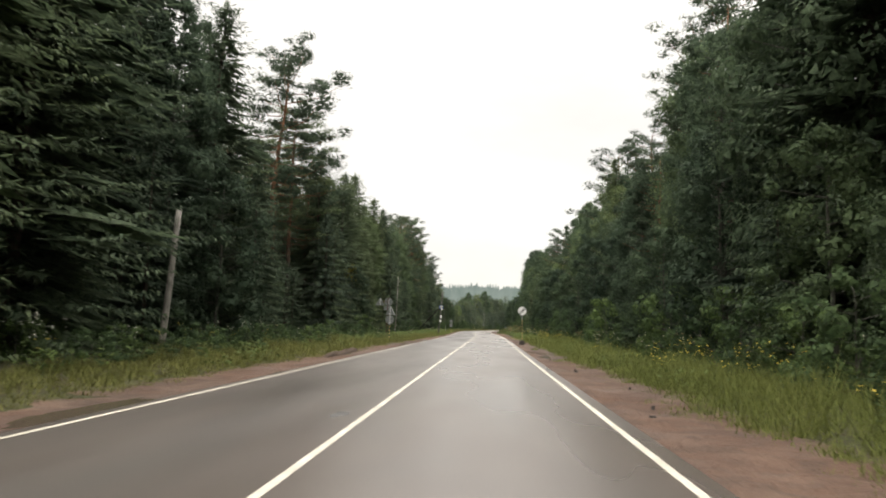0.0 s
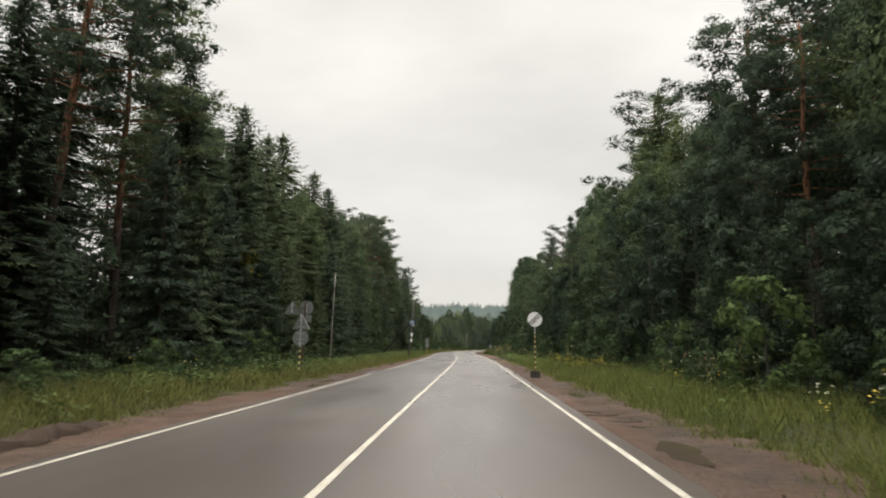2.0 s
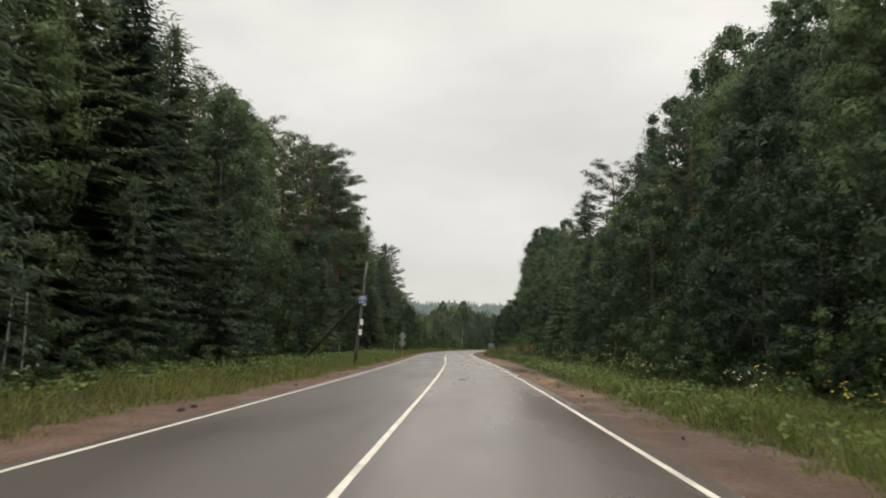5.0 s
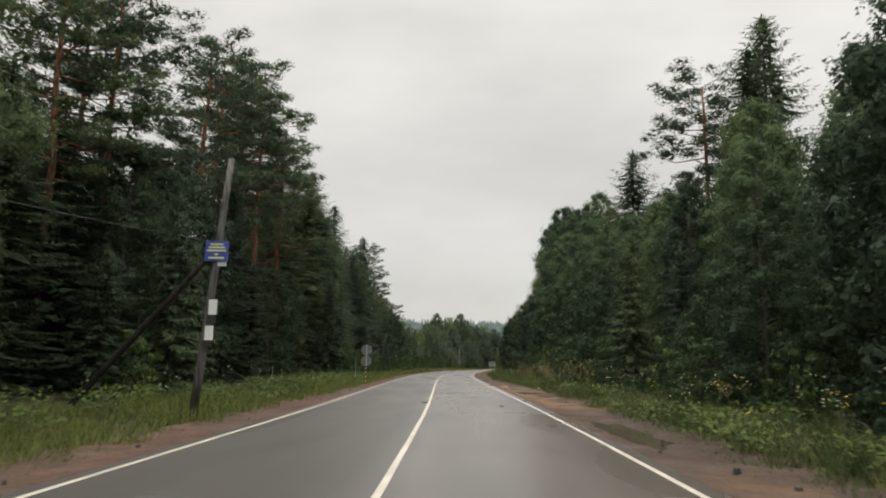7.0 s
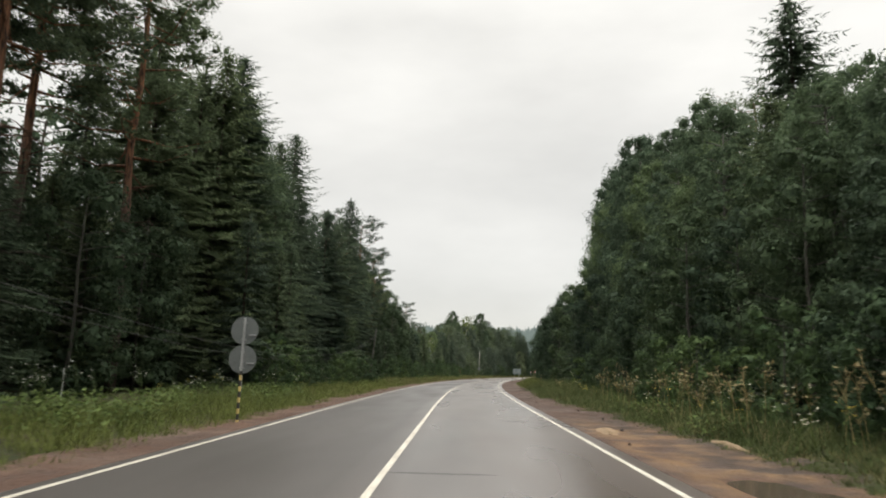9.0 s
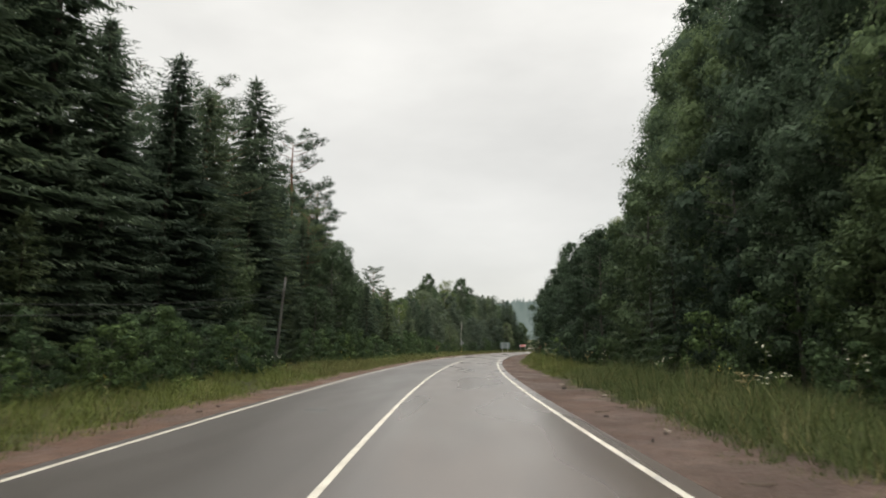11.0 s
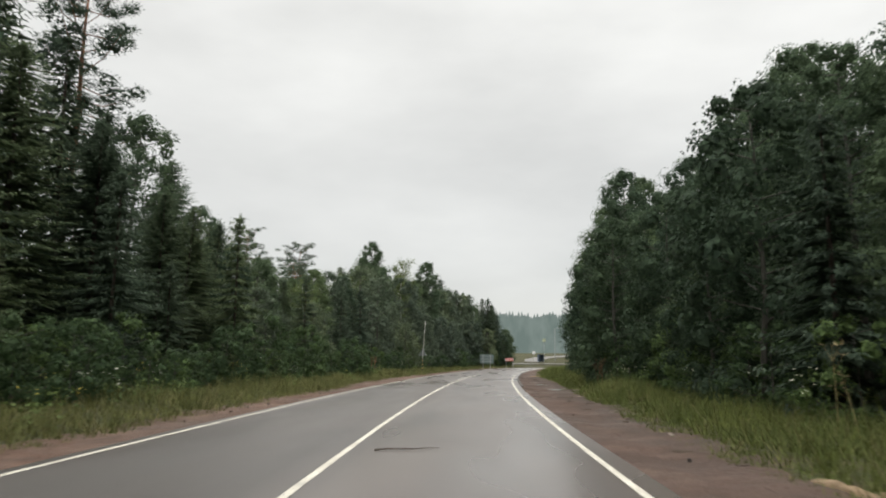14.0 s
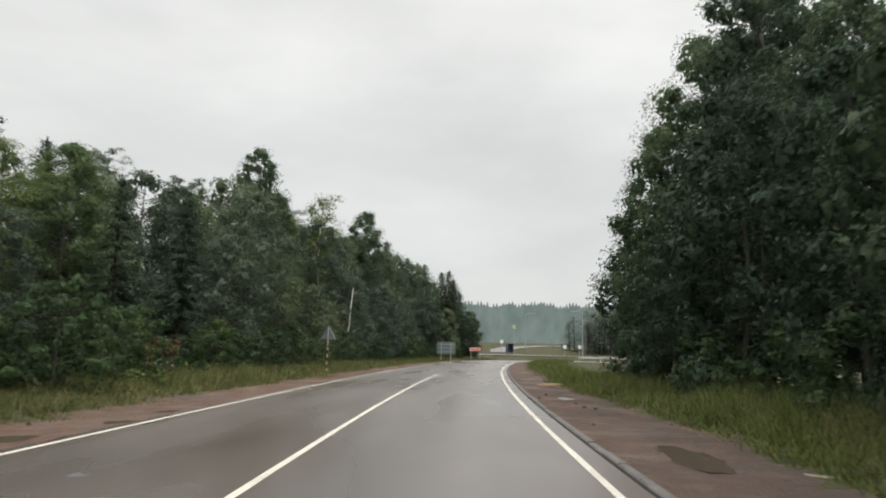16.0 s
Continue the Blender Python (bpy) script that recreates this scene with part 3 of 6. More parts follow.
def spruce(h, seed, detail=1.0, reach=3.2):
    """A Norway spruce: whorls of drooping boughs, each a flat fan of narrow sprays with more hanging under it."""
    r = np.random.default_rng(seed)
    trunk, crown = Build(), Build()
    fine = detail > 0.6
    step, big = {1.0: (0.13, 1.0), 0.75: (0.24, 1.3)}.get(detail, (0.85, 2.1))
    lean = r.normal(0, 0.01, 2)
    zs = np.linspace(0, h, 9)
    trunk.tube(np.stack([lean[0] * zs, lean[1] * zs, zs - 0.15], 1), 0.17 * (1 - zs / h)**0.8 * h / 18 + 0.015, 7 if fine else 5)
    z = h * r.uniform(0.03, 0.07)
    bulge = r.uniform(0, 6.28, 3)
    up = np.array([0, 0, 1.0])
    while z < h - 0.15:
        f = z / h
        long = (1.15 * reach * (1 - math.exp(-0.56 * (h - z) / reach)) * (0.65 + 0.35 * min(1, f * 5)) + 0.12) * (0.85 + 0.2 * math.sin(9 * f + bulge[0]) * math.sin(23 * f + bulge[1]))
        n = int(6 + 3 * (1 - f)) if fine else 5
        turn = r.uniform(0, 6.28)
        for k in range(n):
            a = turn + k * 6.283 / n + r.normal(0, 0.25)
            L = long * r.uniform(0.62, 1.15)
            out = np.array([math.cos(a), math.sin(a), 0])
            cross = np.array([-out[1], out[0], 0])
            drop = 0.15 + 0.4 * (1 - f)
            m = max(7 if detail == 1 else 5 if fine else 2, int(L / step))
            t = (np.arange(m) + 0.7) / m
            spine = np.array([lean[0] * z, lean[1] * z, z]) + out * (t * L)[:, None]
            spine[:, 2] += -drop * L * t * (1.25 - 0.7 * t) + (0.55 * max(0, f - 0.6) / 0.4) * t * L
            nrm = unit(out * (0.25 + 0.55 * t[:, None]) + 0.85 * up)
            if fine:
                k3 = 3
                f3 = r.uniform(0.12, 0.5, k3)
                ctr = np.array([lean[0] * z, lean[1] * z, z]) + out * (f3 * L)[:, None]
                ctr[:, 2] += -drop * L * f3 * (1.25 - 0.7 * f3) - 0.1
                al = unit(out - 0.35 * drop * up + r.normal(0, 0.1, (k3, 3)))
                sprays(crown, ctr - al * 0.15 * L, al, unit(np.cross(al, up + r.normal(0, 0.25, (k3, 3)))), np.full(k3, 0.55 * L), np.full(k3, 0.1 * L + 0.04), np.full(k3, 0.06 * L), 0.45 * nrm[:1] + 0.6 * out + r.normal(0, 0.25, (k3, 3)))
            for sgn in (-1, 1):
                al = unit(out * 0.75 + sgn * cross * r.uniform(0.4, 1.0, (m, 1)) - 0.22 * up + r.normal(0, 0.13, (m, 3)))
                ln = ((0.17 + 0.27 * (1 - t) * min(1, L / 2)) if fine else (0.28 + 0.5 * (1 - t) * min(1, L / 2))) * r.uniform(0.7, 1.3, m) * big
                sd = unit(np.cross(al, r.normal(0, 0.35, (m, 3)) + up))
                sprays(crown, spine + r.normal(0, 0.04 * big, spine.shape), al, sd, ln, (0.085 if fine else 0.13) * ln + (0.019 if fine else 0.022), r.uniform(0.02, 0.12, m), nrm + r.normal(0, 0.16, (m, 3)))
            al = unit(out * 0.4 - up + r.normal(0, 0.25, (m, 3)))
            sd = unit(np.cross(al, out + r.normal(0, 0.4, (m, 3))))
            ln = r.uniform(0.13, 0.3, m) * big
            sprays(crown, spine + r.normal(0, 0.06 * big, spine.shape), al, sd, ln, (0.13 if fine else 0.19) * ln, 0 * ln, out + 0.1 * up + r.normal(0, 0.2, (m, 3)))
            sprays(crown, spine[-1:], unit(out + 0.1 * up)[None], cross[None], np.array([0.38 * big]), np.array([0.045 * big]), np.array([0.0]), nrm[-1:])
        z += ((0.42 if detail == 1 else 0.5) - 0.2 * f**3 if fine else 0.8 - 0.3 * f) * r.uniform(0.8, 1.25)
    top = np.array([[lean[0] * h, lean[1] * h, h - 0.5]])
    for k in range(4):
        sprays(crown, top, unit(np.array([[0.12 * math.cos(k * 1.6), 0.12 * math.sin(k * 1.6), 1.0]])), np.array([[math.cos(k), math.sin(k), 0]]), np.array([0.75]), np.array([0.05]), np.array([0.0]))
    return trunk, crown


def needle_plate(crown, r, centre, size, count, length, out):
    """A flat pad of needle tufts at a pine branch's end: a dense heart with a fringe of fine needles, lit on top and dark underneath."""
    flat = np.array([1.0, 1.0, 0.42])
    d = unit(r.normal(0, 1, (count, 3)))
    at = centre + d * size * r.uniform(0.45, 1.0, (count, 1))**0.5 * flat
    al = unit(d * np.array([1, 1, 0.7]) + r.normal(0, 0.45, d.shape) + 0.35 * out + np.array([0, 0, 0.25]))
    sd = unit(np.cross(al, r.normal(0, 1, d.shape)))
    ln = length * r.uniform(0.7, 1.3, count)
    sprays(crown, at - al * 0.3 * ln[:, None], al, sd, ln, 0.085 * ln + 0.005, 0.02 + 0 * ln, d * np.array([0.7, 0.7, 1.0]) + np.array([0, 0, 0.32]) + r.normal(0, 0.15, d.shape))
    n = max(3, count // 5)
    d = unit(r.normal(0, 1, (n, 3)))
    al = unit(r.normal(0, 1, (n, 3)) * np.array([1, 1, 0.35]))
    sd = unit(np.cross(al, np.array([0, 0, 1.0]) + r.normal(0, 0.45, (n, 3))))
    ln = np.full(n, size * 0.62) * r.uniform(0.7, 1.2, n)
    sprays(crown, centre + d * size * 0.5 * flat - al * ln[:, None] * 0.5, al, sd, ln, 0.26 * ln, 0 * ln, d * np.array([0.6, 0.6, 0.9]) + np.array([0, 0, 0.3]) + r.normal(0, 0.2, (n, 3)))


def pine(h, seed, detail=1.0, bare=0.5, lean_x=0.0, bow=None, side_bias=0.0):
    """A Scots pine: tall bare stem, dead twigs below, irregular plates of needle tufts above."""
    r = np.random.default_rng(seed)
    trunk, crown = Build(), Build()
    fine = detail > 0.6
    zs = np.linspace(0, h - 0.4, 11)
    sway = np.cumsum(r.normal(0, 0.06, (11, 2)), 0) * (h / 20)
    sway[:, 0] += lean_x * zs
    if bow is not None:
        sway[:, 0] += np.interp(zs / h, *bow)
    stem = np.stack([sway[:, 0], sway[:, 1], zs - 0.15], 1)
    trunk.tube(stem, (0.19 * (1 - zs / h)**0.7 + 0.03) * h / 20, 7 if fine else 5)

    def stem_at(z):
        return np.array([np.interp(z, zs, sway[:, 0]), np.interp(z, zs, sway[:, 1]), z])
    for k in range(22 if fine else 0):
        z = r.uniform(0.2, bare + 0.08) * h
        a = r.uniform(0, 6.28)
        L = r.uniform(0.6, 2.2)
        p = stem_at(z)
        way = np.array([math.cos(a), math.sin(a), 0])
        trunk.tube([p, p + way * L * 0.6 + np.array([0, 0, 0.08 * L]), p + way * L + np.array([0, 0, r.uniform(-0.5, 0.1)])], [0.035, 0.022, 0.007], 3, False)
    n = 40 if fine else 20
    for k in range(n):
        f = (k + r.uniform(0, 1)) / n
        z = h * (bare + (0.985 - bare) * f)
        a = k * 2.4 + r.normal(0, 0.4)
        L = (0.6 + 2.9 * math.sin(math.pi * (0.2 + 0.8 * (1 - f)) * 0.75)) * r.uniform(0.5, 1.25) * h / 20 * (1 + side_bias * math.cos(a))
        p = stem_at(z)
        out = np.array([math.cos(a), math.sin(a), 0.05 + 0.5 * f])
        q = p + out * L * 0.55 + np.array([0, 0, -0.12 * L])
        e = p + out * L
        if fine:
            trunk.tube([p, q, e], [0.05 * (1 - f) + 0.02, 0.03, 0.01], 4, False)
        m = max(3, int(1.5 + L * 1.8)) if fine else max(2, int(L * 1.6))
        for c in range(m):
            t = 1.0 - 0.62 * (c / m)
            ctr = p + (e - p) * t + np.array([*r.normal(0, 0.26, 2), r.normal(0.05, 0.07)]) * (0.5 + 0.35 * L)
            if fine:
                needle_plate(crown, r, ctr, r.uniform(0.4, 0.66) * (0.7 + 0.15 * L), 80 if detail == 1 else 36, 0.19 if detail == 1 else 0.26, out)
            else:
                needle_plate(crown, r, ctr, 0.62, 13, 0.75, out)
    return trunk, crown


def broadleaf(h, seed, width=2.6, clumps=250, leaf=0.13, low=0.16, slim=0.0, each=24, fill=3):
    """An aspen, alder or birch: forked limbs and clouds of small leaves with gaps between."""
    r = np.random.default_rng(seed)
    trunk, crown = Build(), Build()
    zs = np.linspace(0, h * 0.93, 9)
    sway = np.cumsum(r.normal(0, 0.09, (9, 2)), 0) * h / 16
    trunk.tube(np.stack([sway[:, 0], sway[:, 1], zs - 0.15], 1), (0.15 * (1 - zs / h)**0.8 + 0.02) * h / 16, 7)
    heads = []
    n = 18
    for k in range(n):
        f = low + (0.9 - low) * (k + 0.5) / n
        z = f * h
        a = k * 2.4 + r.normal(0, 0.35)
        L = width * (math.sin(math.pi * min(1, 0.2 + 0.8 * (1 - (f - low) / (1 - low)))**0.8) * 0.7 + 0.38) * r.uniform(0.62, 1.0) * 0.8
        p = np.array([np.interp(z, zs, sway[:, 0]), np.interp(z, zs, sway[:, 1]), z])
        e = p + np.array([math.cos(a) * L, math.sin(a) * L, L * (0.4 + slim)])
        q = p * 0.5 + e * 0.5 + np.array([0, 0, 0.12 * L])
        trunk.tube([p, q, e], [0.055, 0.035, 0.012], 4, False)
        heads += [(p * 0.7 + e * 0.3, 0.55 * L), (q * 0.4 + e * 0.6, 0.55 * L), (e, 0.5 * L)]
    heads.append((np.array([sway[-1, 0], sway[-1, 1], h * 0.93]), 0.4 * width))
    weight = np.array([s for _, s in heads])
    pick = r.choice(len(heads), clumps, p=weight / weight.sum())
    size = 0.5 * min(1.0, (width / 2.4)) + 0.08
    for i in pick:
        c, s = heads[i]
        ctr = c + np.clip(r.normal(0, 0.42, 3), -0.75, 0.75) * s * np.array([1, 1, 0.9])
        ctr[2] = min(ctr[2], h - 0.2)
        far_out = unit(np.array([ctr[0], ctr[1], 0.6 * (ctr[2] - 0.5 * h) / h * 6]))
        d = unit(r.normal(0, 1, (each, 3)))
        p = ctr + d * size * r.uniform(0.15, 1.0, (each, 1))**0.6 * np.array([1, 1, 0.7])
        al = unit(d + r.normal(0, 0.6, d.shape) + np.array([0, 0, -0.35]))
        sd = unit(np.cross(al, r.normal(0, 1, d.shape)))
        ln = leaf * r.uniform(1.0, 2.1, each)
        sprays(crown, p, al, sd, ln, 0.45 * ln, 0.02 + 0 * ln, d * 0.7 + np.array([0, 0, 0.55]) + far_out * 0.45)
        if fill and math.hypot(ctr[0], ctr[1]) < 0.62 * width:
            d = unit(r.normal(0, 1, (fill, 3)))
            sd = unit(np.cross(d, r.normal(0, 1, d.shape)))
            ln = np.full(fill, size * 0.9)
            sprays(crown, ctr - d * ln[:, None] * 0.6 - far_out * 0.25, d, sd, ln, 0.42 * ln, 0 * ln, far_out + np.array([0, 0, 0.3]) + 0 * d)
    return trunk, crown


def leafy(h, seed, width=2.4, lobes=34, leaves=10000, leaf=0.085, low=0.05, shards=36, point=3.2):
    """A dense leafy tree or bush: a crown of rounded lobes, each a dense heart of foliage under a cloud of bunched leaves, round a stem and short limbs."""
    r = np.random.default_rng(seed)
    trunk, crown = Build(), Build()
    zs = np.linspace(0, h * 0.9, 9)
    sway = np.cumsum(r.normal(0, 0.07, (9, 2)), 0) * h / 16
    trunk.tube(np.stack([sway[:, 0], sway[:, 1], zs - 0.15], 1), (0.15 * (1 - zs / h)**0.8 + 0.015) * h / 16, 7)
    made = []
    for k in range(lobes):
        g = (k + r.uniform(0.1, 0.9)) / lobes
        R = width * math.sqrt(1 - g**point) * min(1.0, 0.7 + 1.2 * g) * r.uniform(0.66, 1.1) + 0.1 * width
        rl = (0.2 * R + 0.15 * width) * r.uniform(0.65, 1.3)
        a = k * 2.4 + r.normal(0, 0.4)
        z = (low + (0.985 - low) * g) * h
        off = max(0.0, R - rl * 0.85)
        stem = np.array([np.interp(z, zs, sway[:, 0]), np.interp(z, zs, sway[:, 1]), z])
        c = stem + np.array([math.cos(a) * off, math.sin(a) * off, 0.0])
        c[2] = min(max(c[2], 0.7 * rl), h - 0.85 * rl)
        made.append((c, rl, np.array([math.cos(a), math.sin(a), 0.0])))
        if z > 0.25 * h and off > 0.3:
            trunk.tube([stem - np.array([0, 0, 0.3 * off]), c], [0.04 * h / 16, 0.012], 4, False)
    total = sum(q[1]**2 for q in made)
    for c, rl, away in made:
        n = int(leaves * rl**2 / total) + 6
        bunch = max(6, n // 9)
        lean = away * 0.6 + np.array([0, 0, 0.3])
        heads = unit(r.normal(0, 1, (bunch, 3)) + lean)
        pick = r.integers(0, bunch, n)
        d = unit(heads[pick] + r.normal(0, 0.24, (n, 3)))
        reach = (r.uniform(0.72, 1.18, bunch)[pick] * r.uniform(0.86, 1.06, n))[:, None]
        p = c + d * rl * reach * np.array([1, 1, 0.9])
        al = unit(d + r.normal(0, 0.75, d.shape) + np.array([0, 0, -0.4]))
        sd = unit(np.cross(al, r.normal(0, 1, d.shape)))
        ln = leaf * r.uniform(0.9, 2.0, n)
        sprays(crown, p, al, sd, ln, 0.46 * ln, 0.02 + 0 * ln, d * 0.8 + heads[pick] * 0.35 + away * 0.12 + np.array([0, 0, 0.22]) + r.normal(0, 0.16, d.shape))
        d = unit(r.normal(0, 1, (shards, 3)) + 0.35 * lean)
        al = unit(np.cross(d, r.normal(0, 1, d.shape)))
        sd = unit(np.cross(al, d))
        ln = np.full(shards, 0.14 + 0.17 * rl) * r.uniform(0.7, 1.25, shards)
        sprays(crown, c + d * rl * r.uniform(0.35, 0.72, (shards, 1)) - al * ln[:, None] * 0.55, al, sd, ln, 0.42 * ln, 0 * ln, d * 0.95 + away * 0.12 + np.array([0, 0, 0.1]) + r.normal(0, 0.3, d.shape))
    return trunk, crown


def stock(name, made, bark_m, leaf_m, label, category="tree", group="roadside forest"):
    """A model tree, standing far behind the walk's start, to be copied."""
    ob = thing(name, label, category, group)
    part("trunk", made[0], bark_m, ob, smooth=True)
    part("crown" if category == "tree" else "leaves", made[1], leaf_m, ob)
    return ob


SPRUCES = [stock("spruce_tree", spruce(18, 11 + k, 1, 3.0 + 0.35 * k), M_SPRUCE_BARK, M_SPRUCE, "tall dark green spruce with drooping boughs at forest edge") for k in range(3)]
YOUNG = [stock("young_spruce", spruce(8, 31 + k, 1, 2.1), M_SPRUCE_BARK, M_SPRUCE, "young dark green spruce with branches to the ground") for k in range(2)]
PINES = [stock("pine_tree", pine(20, 51 + k, 1, 0.36 + 0.07 * (k % 3)), M_PINE_BARK, M_PINE, "tall pine with bare orange-brown stem and ragged crown") for k in range(4)]
ASPENS = [stock("aspen_tree", leafy(16, 71 + k, 2.65 + 0.25 * k, 84, 17000, 0.06, 0.05, 100), M_ASPEN_BARK, M_LEAF, "leafy green aspen with a dense rounded crown") for k in range(3)]
BIRCHES = [stock("birch_tree", broadleaf(15, 91 + k, 2.1, 230, 0.075, 0.18, 0.3, 32, 1), M_BIRCH_BARK, M_BIRCH_LEAF, "slender birch with pale bark and light green leaves") for k in range(2)]
ALDERS = [stock("alder_tree", leafy(8, 111 + k, 2.2, 36, 6000, 0.064, 0.0, 80), M_ASPEN_BARK, M_ALDER, "low dark leafy alder with branches close to the ground") for k in range(3)]
# leafy trees whose pale grey-green stands for the haze along the far left
HAZY_TREES = [stock("willow_tree", leafy(9, 171 + k, 2.6, 36, 6200, 0.064, 0.0, 80), M_ASPEN_BARK, M_HAZY_LEAF, "leafy tree with dense foliage to the ground, haze put into its grey-green colour") for k in range(2)]
BUSHES = [stock("bush", leafy(2.6, 131 + k, 1.25, 14, 800, 0.065, 0.0, 36), M_ASPEN_BARK, M_BUSH, "dense green willow bush at the forest edge", "bush", "roadside bushes") for k in range(3)]
BACK_SPRUCES = [stock("spruce_tree", spruce(18, 14 + k, 0.75, 3.3), M_SPRUCE_BARK, M_SPRUCE, "dark spruce standing in the second row of the forest") for k in range(2)]
BACK_PINES = [stock("pine_tree", pine(20, 58 + k, 0.75, 0.42), M_PINE_BARK, M_PINE, "pine with a ragged crown behind the roadside trees") for k in range(2)]
BACK_ASPENS = [stock("aspen_tree", leafy(16, 77 + k, 2.9, 60, 6000, 0.085, 0.08, 70), M_ASPEN_BARK, M_LEAF, "leafy aspen standing behind the roadside trees") for k in range(2)]
BENT_PINE = stock("pine_tree", pine(20, 57, 1, 0.5, 0.0, ([0, 0.3, 0.55, 0.8, 1.0], [-0.3, 0.1, 0.6, 1.1, 1.2]), 0.25), M_PINE_BARK, M_PINE, "tall pine with a bent orange stem and lopsided crown")
HEIGHT = {BENT_PINE: 20.0}
for group_, tall in ((SPRUCES, 18.0), (YOUNG, 8.0), (PINES, 20.0), (ASPENS, 16.0), (BIRCHES, 15.0), (ALDERS, 8.0), (HAZY_TREES, 9.0), (BUSHES, 2.6), (BACK_SPRUCES, 18.0), (BACK_PINES, 20.0), (BACK_ASPENS, 16.0)):
    for model in group_:
        HEIGHT[model] = tall
used = set()
tree_rng = random.Random(5)


def plant(models, x, y, h, wide=None, turn=None, lean=0.0):
    """Set a tree of height h at x, y; the first one planted of a model is the model itself."""
    model = tree_rng.choice(models)
    if h < 10 and (x + 10.0)**2 + (y - 105.6)**2 < 7.0:
        return None  # the strut of the pole stands clear of the undergrowth
    k = h / HEIGHT[model]
    w = wide or k**0.75 * (1.28 if model in SPRUCES or model in BACK_SPRUCES else 1.0)
    m = pose(x, y, land(x, y), 0, lean, tree_rng.uniform(0, 360) if turn is None else turn) @ Matrix.Diagonal((w, w, k, 1))
    if model not in used:
        used.add(model)
        model.matrix_basis = m
        return model
    return copy_thing(model, m @ Matrix.Diagonal((*(1 / v for v in model.scale), 1)))


# trees whose tops stand out against the sky: kind, x, y, height
LEFT_NEAR = [
    (SPRUCES, -14.5, 33.5, 17.8), (SPRUCES, -15.5, 28.0, 21.0), (SPRUCES, -14.8, 78.5, 18.6), (SPRUCES, -15.2, 72.0, 16.2), (PINES, -15.5, 126.3, 19.8), (PINES, -15.4, 112.0, 16.5), (PINES, -18.8, 119.5, 19.7),
    (PINES, -15.1, 115.3, 16.8), (ASPENS, -14.5, 101.0, 15.5), (ASPENS, -13.4, 97.0, 14.4), (ASPENS, -15.2, 105.5, 16.0), (SPRUCES, -14.0, 92.0, 15.6), (SPRUCES, -13.4, 87.0, 15.8), (SPRUCES, -12.6, 13.0, 20.5),
    (SPRUCES, -13.4, 18.5, 22.0), (SPRUCES, -14.6, 22.5, 21.0), (SPRUCES, -16.6, 39.0, 18.6), (SPRUCES, -14.2, 56.0, 15.3), (SPRUCES, -13.4, 61.5, 14.8),
]
LEFT_FAR = [
    (PINES, -14.9, 135.2, 19.7), (PINES, -16.0, 145.0, 21.3), (PINES, -17.0, 132.5, 21.5), (SPRUCES, -17.4, 150.0, 19.4), (PINES, -18.6, 141.5, 22.7), (PINES, -16.8, 136.8, 21.8), (SPRUCES, -16.6, 158.0, 20.5),
    (SPRUCES, -16.4, 195.5, 20.6), (PINES, -17.5, 189.0, 17.2), (SPRUCES, -16.5, 155.1, 19.6), (SPRUCES, -16.7, 171.0, 20.0), (PINES, -18.8, 215.5, 22.3), (PINES, -19.0, 229.6, 20.6), (SPRUCES, -15.6, 234.6, 12.1),
    (PINES, -36.4, 289.1, 23.6), (SPRUCES, -31.8, 294.6, 20.3), (PINES, -28.0, 297.0, 19.5), (ASPENS, -7.7, 274.6, 14.6), (BIRCHES, -5.2, 290.0, 15.2), (ASPENS, -1.3, 307.5, 17.0), (PINES, -21.6, 305.0, 18.7),
]
RIGHT_NEAR = [
    (PINES, 12.6, 36.9, 19.4), (PINES, 15.5, 51.0, 23.5), (PINES, 14.3, 77.3, 21.1), (SPRUCES, 12.8, 69.3, 18.5), (SPRUCES, 14.0, 61.0, 16.4), (ASPENS, 14.2, 99.2, 19.5), (ASPENS, 13.4, 90.3, 17.0),
    (SPRUCES, 18.1, 131.5, 23.8), (SPRUCES, 16.6, 129.0, 20.5), (SPRUCES, 14.8, 152.6, 21.4), (ASPENS, 11.6, 171.7, 20.6), (ASPENS, 12.6, 167.0, 19.3), (ASPENS, 13.8, 163.7, 20.3), (ASPENS, 12.6, 176.0, 21.0),
    (ASPENS, 13.4, 108.0, 18.4), (ASPENS, 14.6, 104.0, 19.6),
]
